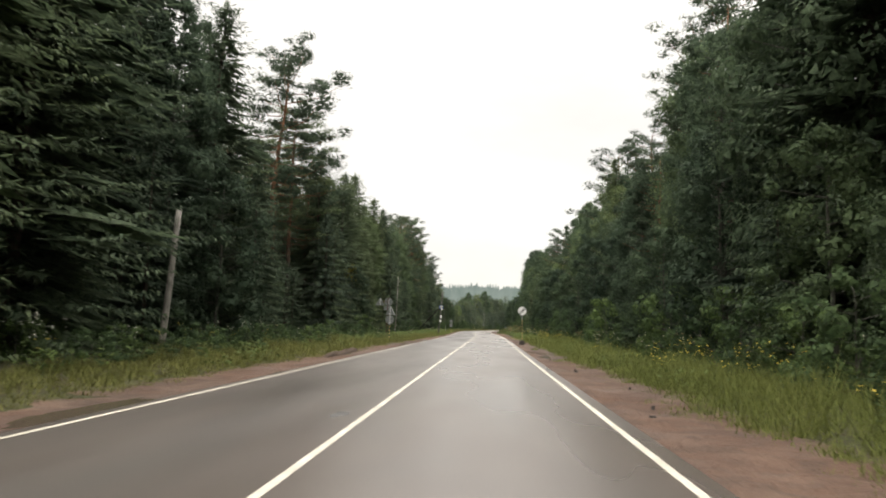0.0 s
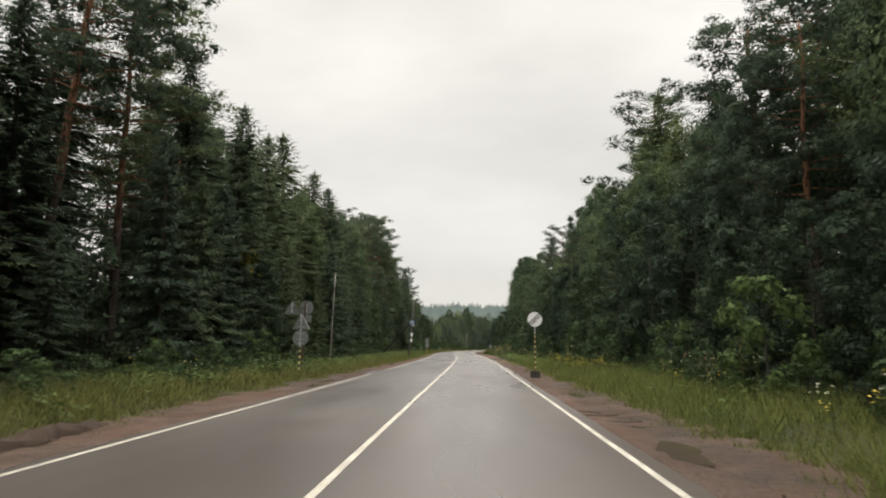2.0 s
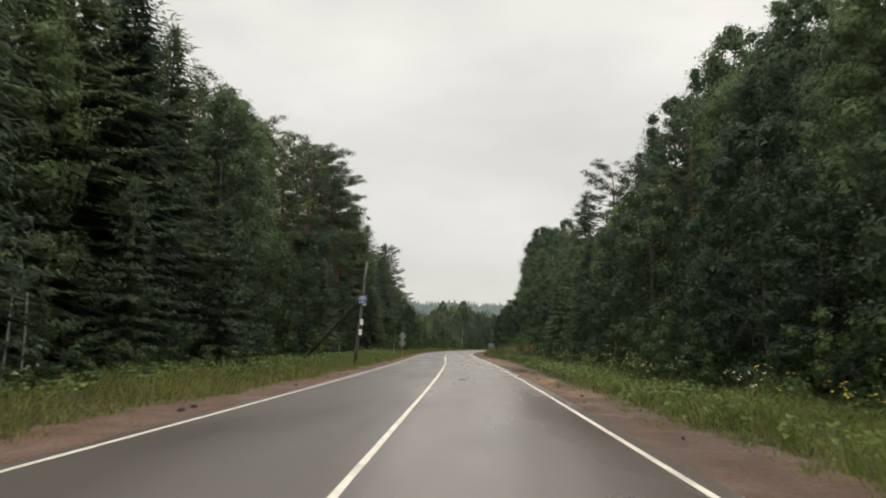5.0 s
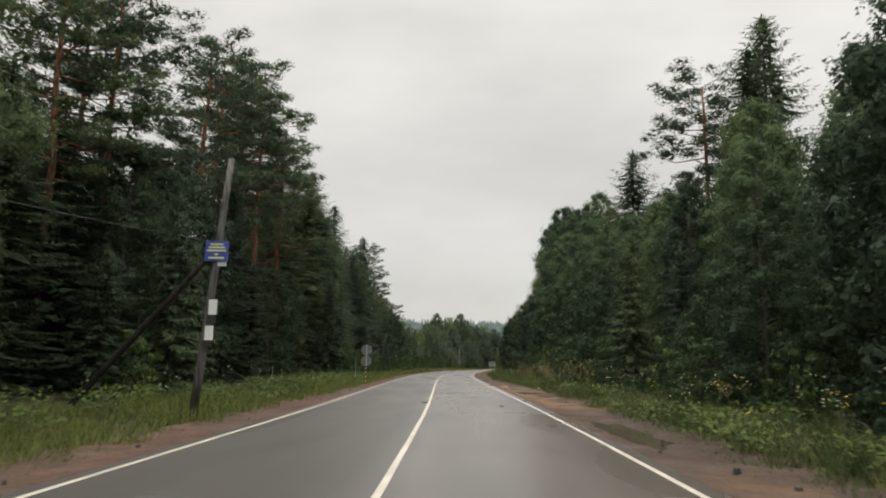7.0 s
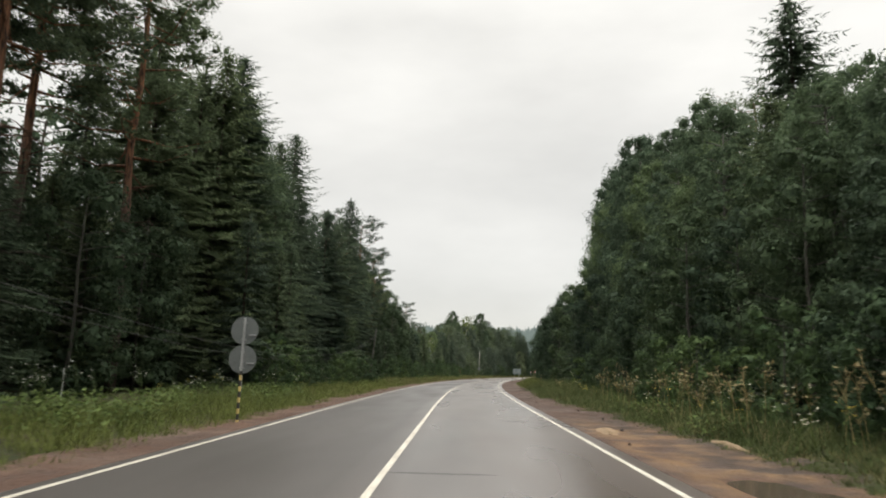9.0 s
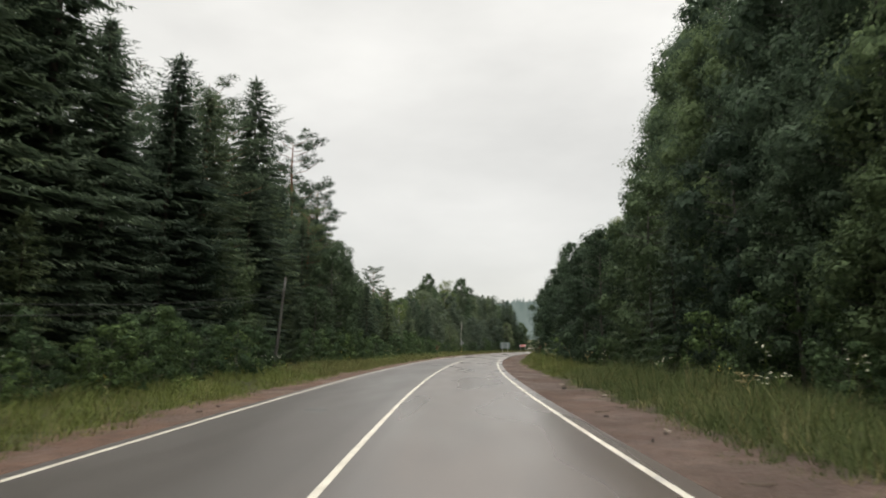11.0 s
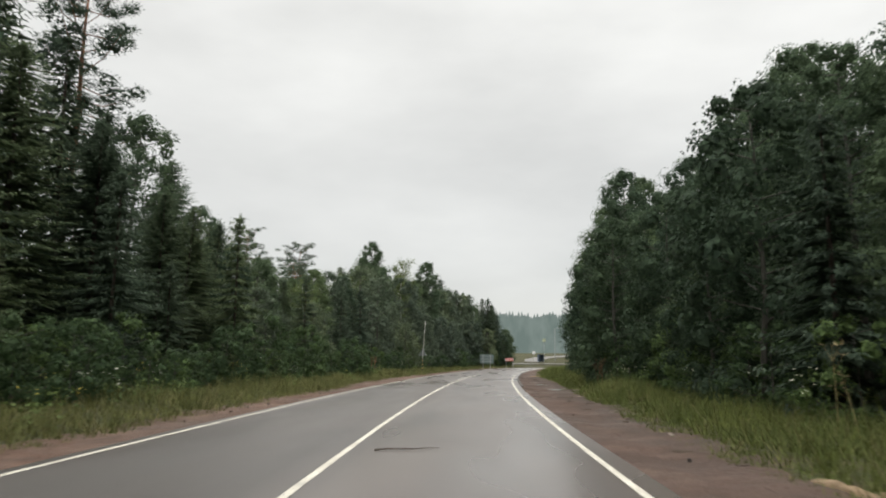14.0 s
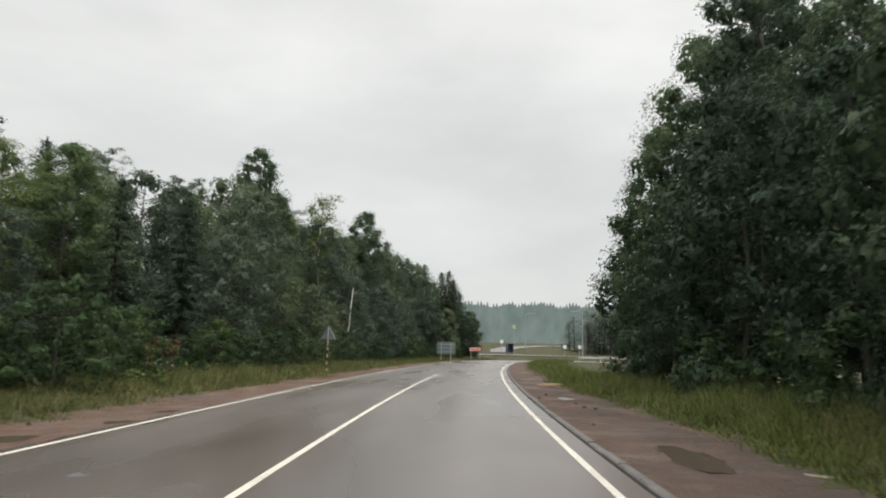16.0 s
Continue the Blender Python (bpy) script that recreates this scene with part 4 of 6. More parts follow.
RIGHT_FAR = [
    (SPRUCES, 10.5, 338.0, 13.8), (SPRUCES, 7.0, 334.0, 14.2), (SPRUCES, 12.2, 341.0, 12.8), (SPRUCES, 13.8, 344.0, 11.0), (ALDERS, 15.2, 346.0, 8.0), (SPRUCES, 10.6, 347.0, 14.5), (SPRUCES, 13.0, 351.0, 13.5),
    (ALDERS, 16.4, 350.0, 7.0), (ALDERS, 9.2, 336.0, 7.0), (SPRUCES, 1.2, 322.0, 15.8), (ASPENS, 11.6, 180.5, 20.8), (ASPENS, 13.2, 190.0, 21.5), (ASPENS, 13.0, 185.5, 21.8), (ASPENS, 14.2, 194.5, 21.5),
    (ALDERS, 10.4, 190.0, 10.2), (ASPENS, 14.6, 198.5, 20.4), (BIRCHES, 15.0, 205.2, 18.4), (BIRCHES, 12.9, 208.7, 13.2), (ASPENS, 13.1, 219.9, 13.4), (ASPENS, 13.1, 230.7, 12.2), (ASPENS, 15.5, 242.5, 12.5),
    (ASPENS, 15.1, 250.5, 16.9), (ASPENS, 14.4, 254.0, 14.5), (ASPENS, 13.2, 256.5, 11.4), (ALDERS, 13.2, 258.6, 8.6), (ASPENS, 17.4, 255.0, 17.6), (BIRCHES, 17.0, 237.0, 14.4), (ALDERS, 12.0, 252.5, 6.0),
    (ALDERS, 14.6, 261.0, 7.5), (ALDERS, 17.0, 258.5, 9.0), (ASPENS, 20.0, 257.5, 14.0), (ALDERS, 22.5, 262.0, 9.0), (ASPENS, 21.5, 254.0, 17.0), (SPRUCES, 24.5, 256.0, 15.0), (ALDERS, 12.4, 246.5, 7.0),
]
RIGHT_NEAR += [(PINES, 14.2, 130.5, 19.2), (PINES, 13.0, 55.7, 17.4)]
RIGHT_FAR += [(ASPENS, 13.2, 226.5, 13.6), (ASPENS, 15.5, 225.0, 15.2)]
LEFT_NEAR += [(ASPENS, -14.5, 118.0, 10.0), (ASPENS, -16.2, 122.0, 11.5), (SPRUCES, -17.4, 116.5, 12.5), (ALDERS, -13.6, 121.0, 8.5), (SPRUCES, -15.0, 128.5, 11.5), (ASPENS, -13.8, 114.5, 9.5)]
LANDMARKS = LEFT_NEAR + LEFT_FAR + RIGHT_NEAR + RIGHT_FAR + [([BENT_PINE], -16.5, 49.3, 21.2)]
for models, x, y, h in LANDMARKS:
    plant(models, x, y, h, turn=0.0 if models == [BENT_PINE] else None)


# the wood's corner before the junction
for models, x, y, h in ((SPRUCES, 4.0, 330.5, 14.6), (ASPENS, 1.0, 336.0, 14.0), (SPRUCES, 6.2, 340.5, 15.2), (SPRUCES, 2.0, 345.0, 15.5), (ASPENS, 8.2, 352.0, 13.5), (SPRUCES, -3.0, 340.0, 15.0),
                        (SPRUCES, 5.0, 357.0, 15.2), (SPRUCES, 10.4, 357.0, 13.6), (ALDERS, 12.5, 338.5, 6.0), (ALDERS, 14.4, 341.5, 6.5), (ALDERS, 6.6, 330.0, 7.0), (ALDERS, 3.4, 326.0, 7.5)):
    plant(models, x, y, h)

# usual heights of the forest along the road, every 4 m from s = 16, by distance from the centre line
CANOPY = {
    (-1, 11): [21.5, 21.5, 17.1, 13.9, 11.5, 10.0, 11.2, 14.0, 16.1, 12.6, 12.4, 12.9, 12.4, 13.4, 14.5, 14.3, 14.0, 13.6, 12.8, 13.0, 12.9, 12.9, 13.2, 12.9, 12.9, 13.6, 15.1, 16.7, 16.7, 16.6, 16.6, 14.4, 14.6, 15.7, 16.2, 15.6, 15.4, 14.8, 14.8, 14.4, 14.2, 13.6, 13.3, 12.7, 12.2, 11.6, 11.6, 11.6, 11.2, 10.4, 10.0, 8.6, 7.9, 7.7, 7.4, 7.0, 7.1, 7.4, 7.9, 8.2, 8.8, 9.8, 12.2, 12.4, 12.5, 12.8, 12.1, 11.9, 12.8, 13.1, 14.0, 13.9, 13.3, 13.1, 13.4, 13.4, 13.2, 13.3, 13.7, 14.1, 14.6, 15.1],
    (-1, 14): [21.5, 21.5, 21.5, 21.5, 18.9, 14.1, 12.5, 12.5, 15.1, 18.8, 18.0, 15.6, 15.0, 15.5, 15.8, 16.6, 17.7, 18.0, 17.9, 17.7, 16.9, 15.9, 16.1, 15.8, 16.5, 16.3, 16.0, 17.0, 18.7, 20.7, 21.3, 21.5, 19.5, 17.6, 18.2, 19.9, 20.4, 20.4, 20.0, 19.2, 18.5, 17.7, 17.2, 16.5, 17.6, 17.5, 16.4, 15.6, 15.0, 14.1, 13.3, 12.5, 12.0, 10.7, 9.3, 9.0, 8.3, 8.2, 8.3, 9.1, 9.6, 9.8, 10.4, 11.5, 13.3, 13.7, 14.0, 14.2, 14.4, 14.3, 13.5, 14.3, 14.5, 15.4, 15.7, 15.3, 14.6, 14.6, 15.0, 15.3, 15.7, 16.1],
    (-1, 18): [21.5, 21.5, 21.5, 21.5, 21.5, 21.5, 21.4, 17.7, 15.0, 16.0, 18.0, 19.9, 20.7, 19.0, 19.0, 19.2, 19.9, 20.3, 20.6, 21.5, 21.5, 21.5, 21.5, 21.5, 20.9, 20.0, 20.2, 20.7, 20.1, 20.9, 21.4, 21.5, 21.5, 21.5, 21.5, 21.5, 21.3, 21.5, 21.5, 21.5, 21.5, 21.5, 21.5, 21.5, 21.1, 20.1, 20.9, 21.5, 20.4, 20.0, 20.9, 20.3, 18.1, 17.9, 16.3, 14.1, 12.5, 11.0, 10.5, 10.0, 10.3, 11.1, 11.6, 11.6, 12.1, 13.0, 13.7, 14.2, 14.3, 14.5, 14.8, 15.0, 15.2, 15.4, 15.5, 15.9, 16.1, 16.3, 16.5, 16.7, 16.9, 17.1],
    (-1, 23): [21.5, 21.5, 21.5, 21.5, 21.5, 21.5, 21.5, 21.5, 21.5, 19.7, 18.9, 19.3, 20.6, 20.9, 21.5, 21.5, 21.5, 21.5, 21.5, 21.5, 21.5, 21.5, 21.5, 21.5, 21.5, 21.5, 21.5, 21.5, 21.5, 21.5, 21.5, 21.5, 21.5, 21.5, 21.5, 21.5, 21.5, 21.5, 21.5, 21.5, 21.5, 21.5, 21.5, 21.5, 21.5, 21.5, 21.5, 21.5, 21.5, 21.5, 21.5, 21.5, 21.5, 21.5, 21.5, 21.5, 21.3, 18.4, 15.5, 13.0, 12.8, 12.1, 12.2, 13.3, 13.8, 14.1, 14.1, 14.6, 15.0, 15.1, 15.2, 15.1, 15.2, 15.4, 15.5, 15.8, 16.0, 16.2, 16.4, 16.6, 16.8, 17.1],
    (1, 11): [21.5, 21.5, 21.5, 17.1, 12.8, 12.2, 12.3, 11.5, 10.5, 11.4, 12.2, 12.5, 12.4, 12.2, 11.8, 11.6, 12.6, 12.6, 12.4, 12.1, 11.3, 9.2, 9.1, 9.8, 10.7, 10.1, 10.4, 9.3, 10.4, 8.9, 10.8, 11.6, 12.2, 12.8, 13.3, 13.0, 12.8, 12.7, 10.1, 9.4, 9.1, 9.1, 8.9, 8.9, 8.8, 9.0, 9.0, 9.1, 9.2, 9.5, 9.6, 9.3, 9.3, 9.0, 9.0, 8.5, 9.7, 11.4, 12.3, 12.7, 12.5, 11.4, 10.1, 9.0, 10.0, 8.2, 8.8, 10.4, 10.8, 7.7, 7.5, 7.7, 7.9, 8.1, 8.4, 8.6, 8.9, 9.2, 9.5, 9.4, 8.9, 8.8],
    (1, 14): [21.5, 21.5, 21.5, 21.5, 21.5, 21.5, 18.5, 16.6, 16.0, 14.5, 14.0, 14.9, 16.6, 16.6, 16.1, 16.1, 15.4, 14.6, 15.1, 16.3, 16.6, 16.4, 15.8, 11.2, 12.2, 13.5, 13.6, 12.7, 11.9, 12.1, 11.5, 12.8, 14.7, 14.9, 15.7, 16.3, 16.9, 18.0, 19.2, 19.6, 19.6, 19.6, 18.3, 15.0, 14.0, 12.0, 12.8, 11.8, 11.8, 11.8, 12.4, 12.8, 12.9, 12.3, 12.9, 12.2, 11.4, 11.4, 12.8, 15.8, 17.5, 18.1, 18.6, 18.9, 17.9, 16.9, 16.0, 15.2, 14.5, 13.9, 13.3, 12.8, 12.4, 14.0, 17.3, 13.5, 10.4, 11.3, 12.1, 14.2, 14.2, 10.9],
    (1, 18): [21.5, 21.5, 21.5, 21.5, 21.5, 21.5, 21.5, 21.5, 21.5, 21.5, 21.5, 19.4, 18.2, 18.9, 20.4, 21.5, 21.5, 21.5, 21.5, 20.8, 19.1, 18.9, 20.0, 21.0, 17.4, 15.0, 15.4, 17.0, 18.3, 17.8, 14.9, 15.0, 15.1, 17.1, 19.3, 19.1, 19.7, 20.6, 21.1, 21.4, 21.5, 21.5, 21.5, 21.5, 21.5, 21.5, 20.4, 18.7, 19.6, 17.6, 16.4, 16.0, 15.9, 16.4, 16.6, 16.1, 16.4, 17.1, 15.1, 14.7, 15.6, 17.3, 17.6, 19.5, 20.2, 20.6, 21.5, 21.5, 21.5, 21.5, 21.5, 21.5, 21.5, 21.5, 21.5, 21.5, 21.5, 21.5, 21.5, 21.5, 20.2, 17.8],
    (1, 23): [21.5, 21.5, 21.5, 21.5, 21.5, 21.5, 21.5, 21.5, 21.5, 21.5, 21.5, 21.5, 21.5, 21.5, 21.5, 21.5, 21.5, 21.5, 21.5, 21.5, 21.5, 21.5, 21.5, 21.5, 21.5, 21.5, 20.0, 18.7, 19.4, 20.5, 21.5, 21.5, 21.5, 18.9, 19.0, 21.0, 21.5, 21.5, 21.5, 21.5, 21.5, 21.5, 21.5, 21.5, 21.5, 21.5, 21.5, 21.5, 21.5, 21.5, 21.5, 21.5, 20.9, 21.5, 20.7, 20.9, 21.5, 21.5, 21.0, 21.1, 20.1, 19.2, 19.4, 20.5, 21.5, 21.5, 21.5, 21.5, 21.5, 21.5, 21.5, 21.5, 21.5, 21.5, 21.5, 21.5, 21.5, 21.5, 21.5, 21.5, 21.5, 21.5],
}


def canopy(side, s, lat=14.0):
    """Usual height of the forest at a place along the road and a distance from it."""
    where = 16.0 + 4.0 * np.arange(len(CANOPY[1, 14]))
    return float(np.interp(lat, [11, 14, 18, 23], [np.interp(s, where, CANOPY[side, k]) for k in (11, 14, 18, 23)]))


def species(side, s):
    u = tree_rng.random()
    if side < 0:
        if s > 266:
            return HAZY_TREES if u < 0.6 else ASPENS if u < 0.75 else SPRUCES if u < 0.92 else BIRCHES
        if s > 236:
            return HAZY_TREES if u < 0.45 else ASPENS if u < 0.8 else BIRCHES if u < 0.92 else SPRUCES
        if 45 < s < 106:
            return SPRUCES if u < 0.52 else ASPENS if u < 0.86 else PINES
        return SPRUCES if u < 0.82 else PINES if u < 0.93 else ASPENS if u < 0.97 else BIRCHES
    if s < 60:
        return SPRUCES if u < 0.14 else PINES if u < 0.34 else ASPENS if u < 0.86 else BIRCHES
    if s > 222:
        return ASPENS if u < 0.86 else BIRCHES
    return ASPENS if u < 0.82 else SPRUCES if u < 0.89 else PINES if u < 0.94 else BIRCHES


def setback(side, s):
    """Bays in the forest's edge, where the poles stand clear of the trees."""
    if side < 0:
        return 2.2 if s < 30 or 168 < s < 192 else 0.0
    return -1.0 if s > 190 else 0.0


LIMIT = {-1: 330.0, 1: 258.0}
for side in (-1, 1):
    s = -14.0
    while s < LIMIT[side]:
        lat = side * tree_rng.uniform(12.6, 15.4)
        x, y = on_road(s, lat)
        h = canopy(side, s, abs(lat)) * tree_rng.uniform(0.84, 0.99)
        if all((x - a)**2 + (y - b)**2 > 3.2 for _, a, b, _ in LANDMARKS) and not (side < 0 and 106 < s < 150):
            plant(species(side, s), x, y, h)
        s += (tree_rng.uniform(2.6, 3.8) if side < 0 else tree_rng.uniform(2.6, 4.0)) * (0.75 if side < 0 and s > 228 else 1.0)
    s = -6.0
    while s < LIMIT[side]:
        lat = side * (tree_rng.uniform(9.7, 11.6) - (0.7 if side < 0 else 0.0) + setback(side, s))
        x, y = on_road(s, lat)
        u = tree_rng.random()
        bare = side < 0 and 112 < s < 148
        if (not bare or u > 0.65) and not (side > 0 and s > 249):
            plant(HAZY_TREES if side < 0 and (s > 262 or s > 232 and u < 0.5) else ALDERS if u < (0.7 if side > 0 else 0.85 if s > 232 else 0.08 if s < 110 else 0.2) or (side > 0 and s > 215) else YOUNG, x, y, tree_rng.uniform(4.5, 9.5))
        s += tree_rng.uniform(3.6, 5.8)
    s = 0.0
    while s < LIMIT[side]:
        lat = side * (tree_rng.uniform(8.2, 10.2) - (0.7 if side < 0 else -1.2 if s > 150 else 0.0) + setback(side, s))
        x, y = on_road(s, lat)
        if not (side < 0 and 112 < s < 148) and not (side > 0 and s > 252):
            plant(BUSHES, x, y, tree_rng.uniform(1.2, 3.2) * (0.6 if side < 0 and s < 110 else 1.0))
        s += tree_rng.uniform(1.9, 3.8) * (1.6 if side < 0 and s < 110 else 1.0)


# bushes close behind the narrow strip of grass
s = 150.0
while s < 262:
    lat = tree_rng.uniform(7.4, 8.3) + (0.4 if s > 196 else 0.0)
    x, y = on_road(s, -lat)
    if not 180 < s < 189:
        plant(BUSHES, x, y, tree_rng.uniform(1.1, 2.4))
    s += tree_rng.uniform(1.3, 2.4)

s = 16.0
while s < 62:
    x, y = on_road(s, -tree_rng.uniform(7.1, 8.4))
    plant(BUSHES, x, y, tree_rng.uniform(0.6, 1.3), 0.6)
    s += tree_rng.uniform(1.2, 2.2)

s = 104.0
while s < 151:
    x, y = on_road(s, -tree_rng.uniform(12.6, 16.8))
    plant(ALDERS if tree_rng.random() < 0.3 else SPRUCES, x, y, tree_rng.uniform(7.5, 11.5))
    s += tree_rng.uniform(1.5, 2.6)

for side in (-1, 1):
    s = -4.0
    while s < 150:
        lat = side * tree_rng.uniform(8.3, 10.5)
        x, y = on_road(s, lat)
        if not (side < 0 and 112 < s < 148) and (x + 12.0)**2 + (y - 25.1)**2 > 2.0:
            plant(BUSHES, x, y, tree_rng.uniform(0.5, 1.2), 0.55)
        s += tree_rng.uniform(2.0, 4.0)


def woods(name, spots, label, leaves=None, thick=1.0):
    """Deeper forest, one joined mesh for the stems and one for the crowns."""
    r = random.Random(name)
    kinds = [spruce(17, 201, 0.5, 3.0), spruce(15, 202, 0.5, 2.6), pine(19, 203, 0.45, 0.38), leafy(15, 204, 2.7, 30, 520, 0.26, 0.06, 9),
             leafy(6, 205, 2.2, 12, 240, 0.22, 0.0, 9)]
    trunks, crowns = Build(), [Build(), Build(), Build()]
    packed = []
    for tr, cr in kinds:
        packed.append((np.concatenate(tr.v), tr.f, np.concatenate(cr.v), np.concatenate(cr.nv)))
    for x, y, h, kind in spots:
        tv, tf, cv, cn = packed[kind]
        k = h / (17, 15, 19, 15, 6)[kind]
        a = r.uniform(0, 6.28)
        spin = np.array([[math.cos(a), -math.sin(a), 0], [math.sin(a), math.cos(a), 0], [0, 0, 1]])
        at = np.array([x, y, land(x, y)])
        size = np.array([k**0.7 * thick, k**0.7 * thick, k])
        trunks.add((tv * size) @ spin.T + at, tf)
        c = crowns[(0, 0, 1, 2, 2)[kind]]
        moved = (cv * size) @ spin.T + at
        c.f += (c.n + np.arange(len(moved)).reshape(-1, 3)).tolist()
        c.v.append(moved)
        c.nv.append(cn @ spin.T)
        c.n += len(moved)
    ob = thing(name, label, "forest", kind="stuff")
    part("trunks", trunks, M_SPRUCE_BARK, ob)["kind"] = "stuff"
    for b, m in zip(crowns, leaves or (M_SPRUCE, M_PINE, M_LEAF)):
        if b.n:
            part("crowns", b, m, ob)["kind"] = "stuff"
    return ob


for side, name in ((-1, "deep_forest"), (1, "deep_forest")):
    spots = []
    s = -20.0
    while s < LIMIT[side] - (8 if side < 0 else 0):
        lat = 17.6 + tree_rng.uniform(-1.5, 1.5)
        x, y = on_road(s, side * lat)
        u = tree_rng.random()
        row = BACK_SPRUCES if u < 0.55 else BACK_PINES if u < 0.78 else BACK_ASPENS
        if side > 0:
            row = BACK_ASPENS if u < 0.78 or s > 222 else BACK_SPRUCES if u < 0.9 else BACK_PINES
        plant(row, x, y, canopy(side, s, lat) * tree_rng.uniform(0.88 if side < 0 and s > 228 else 0.76, 0.97) * (0.55 if side < 0 and 106 < s < 150 else 1.0))
        s += 3.7 * tree_rng.uniform(0.75, 1.3)
    s = -25.0
    while s < LIMIT[side] - (8 if side < 0 else 0):
        lat = 22.3 + tree_rng.uniform(-1.4, 1.4)
        x, y = on_road(s, side * lat)
        u = tree_rng.random()
        kind = (0 if u < 0.5 else 1 if u < 0.75 else 3) if side < 0 else (3 if u < 0.7 else 0)
        spots.append((x, y, min(16.5, canopy(side, s, 19.0) * tree_rng.uniform(0.66, 0.8)) * (0.7 if side < 0 and 106 < s < 150 else 1.0), kind))
        s += 4.4 * tree_rng.uniform(0.75, 1.3)
    s = -25.0
    while s < LIMIT[side]:
        x, y = on_road(s, side * tree_rng.uniform(14.5, 25))
        spots.append((x, y, tree_rng.uniform(4.5, 9.0), 4))
        s += tree_rng.uniform(1.3, 2.8)
    woods(name, spots, "dense mixed forest standing behind the roadside trees", None, 1.3)

def rough_tree(h, seed):
    """A plain conifer for the woods that lie out of sight of the road."""
    r = np.random.default_rng(seed)
    trunk, crown = Build(), Build()
    trunk.tube([(0, 0, -0.1), (0, 0, h * 0.95)], [0.16, 0.03], 4, False)
    for k in range(13):
        f = 0.08 + 0.9 * k / 13
        n = 6
        a = r.uniform(0, 6.28) + np.arange(n) * 6.283 / n
        out = np.column_stack([np.cos(a), np.sin(a), np.full(n, -0.35)])
        side_v = np.column_stack([-np.sin(a), np.cos(a), np.zeros(n)])
        ln = (2.9 * (1 - f) + 0.5) * r.uniform(0.8, 1.2, n)
        sprays(crown, np.tile([0, 0, f * h], (n, 1)) - out * 0.1, out, side_v, ln, 0.42 * ln, 0 * ln, out + np.array([0, 0, 1.0]))
    return trunk, crown


def hinterland():
    """The forest's depth beyond the nearer rows, on both sides."""
    r = random.Random(12)
    kinds = [rough_tree(15, 301), rough_tree(15, 302)]
    trunks, crowns = Build(), Build()
    for k in range(1500):
        side = -1 if k % 2 else 1
        x, y = on_road(r.uniform(-50, LIMIT[side] - (20 if side < 0 else 8)), side * r.uniform(26, 95))
        tr, cr = kinds[k % 3 % 2]
        scale = np.array([1.0, 1.0, 1.0]) * r.uniform(0.65, 0.95)
        at = np.array([x, y, land(x, y)])
        trunks.add(np.concatenate(tr.v) * scale + at, tr.f)
        tips = np.concatenate(cr.v) * scale + at
        crowns.f += (crowns.n + np.arange(len(tips)).reshape(-1, 3)).tolist()
        crowns.v.append(tips)
        crowns.nv.append(np.concatenate(cr.nv))
        crowns.n += len(tips)
    ob = thing("outer_forest", "wide conifer forest stretching away behind the roadside woods", "forest", kind="stuff")
    part("trunks", trunks, M_SPRUCE_BARK, ob)["kind"] = "stuff"
    part("crowns", crowns, M_SPRUCE, ob)["kind"] = "stuff"


hinterland()

far = []
for row, (dy, gap) in enumerate(((0, 2.1), (9, 5.5))):
    x = -75.0
    while x < 150:
        y = 440 + dy + 0.1 * abs(x - 30) + tree_rng.uniform(-3, 3) - (92 if x < 6 else 70 if x < 12 else 0)
        far.append((x, y, tree_rng.uniform(11, 16.5) + row - (2.0 if 12 < x < 42 else 0.0), tree_rng.choice([0, 0, 1, 1, 3])))
        far.append((x + 1.4, y - 2, tree_rng.uniform(4, 8), 4))
        x += gap * tree_rng.uniform(0.7, 1.3)
for k in range(52):
    x = 45 + 32 * tree_rng.random()**0.8
    far.append((x, tree_rng.uniform(384, 402), min(16.0, 7.5 + 0.42 * (x - 45)) * tree_rng.uniform(0.8, 1.05), tree_rng.choice([0, 0, 1, 1])))
far = [q for q in far if q[1] < 408 and abs(lateral([q[0]], [q[1]])[0]) > 9 and not (14 < q[0] < 37 and q[1] < 420)]
woods("far_forest", far, "distant conifer forest beyond the junction, pale blue-green haze put into its colour", (M_HAZY_FAR, M_HAZY_FAR, M_HAZY_FAR), 1.9)


def distant_ridge():
    """Wooded hills a mile off, painted hazy: one jagged line of treetops."""
    r = random.Random(21)
    b = Build()
    vs = []
    n = 620
    for k in range(n):
        a = radians(-38 + 76 * k / (n - 1))
        x, y = 1500 * math.sin(a), 160 + 1500 * math.cos(a)
        top = 94 + 4 * wobble(x, 3.0, 90.0, 2) + 5 * wobble(x, 9.0, 22.0) + (r.uniform(2.0, 12.0) if k % 2 else r.uniform(-3, 1.5))
        vs += [(x, y, -5.0), (x, y, top)]
    b.add(vs, [(2 * k, 2 * k + 2, 2 * k + 3, 2 * k + 1) for k in range(n - 1)])
    return b


def glowing_haze():
    """Far hills with the haze put in as a colour that glows by itself."""
    m, t, b = material("haze_emission", 1.0, spec=0.0)
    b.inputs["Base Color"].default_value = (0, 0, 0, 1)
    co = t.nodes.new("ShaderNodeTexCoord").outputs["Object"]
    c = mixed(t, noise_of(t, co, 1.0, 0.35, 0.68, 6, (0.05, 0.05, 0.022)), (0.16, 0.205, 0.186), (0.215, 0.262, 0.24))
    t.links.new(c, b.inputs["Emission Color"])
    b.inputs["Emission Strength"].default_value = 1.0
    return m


single("backdrop", distant_ridge(), glowing_haze(), "pale grey-green wooded hills, haze painted on as a glowing colour", "distant forest", kind="structure")

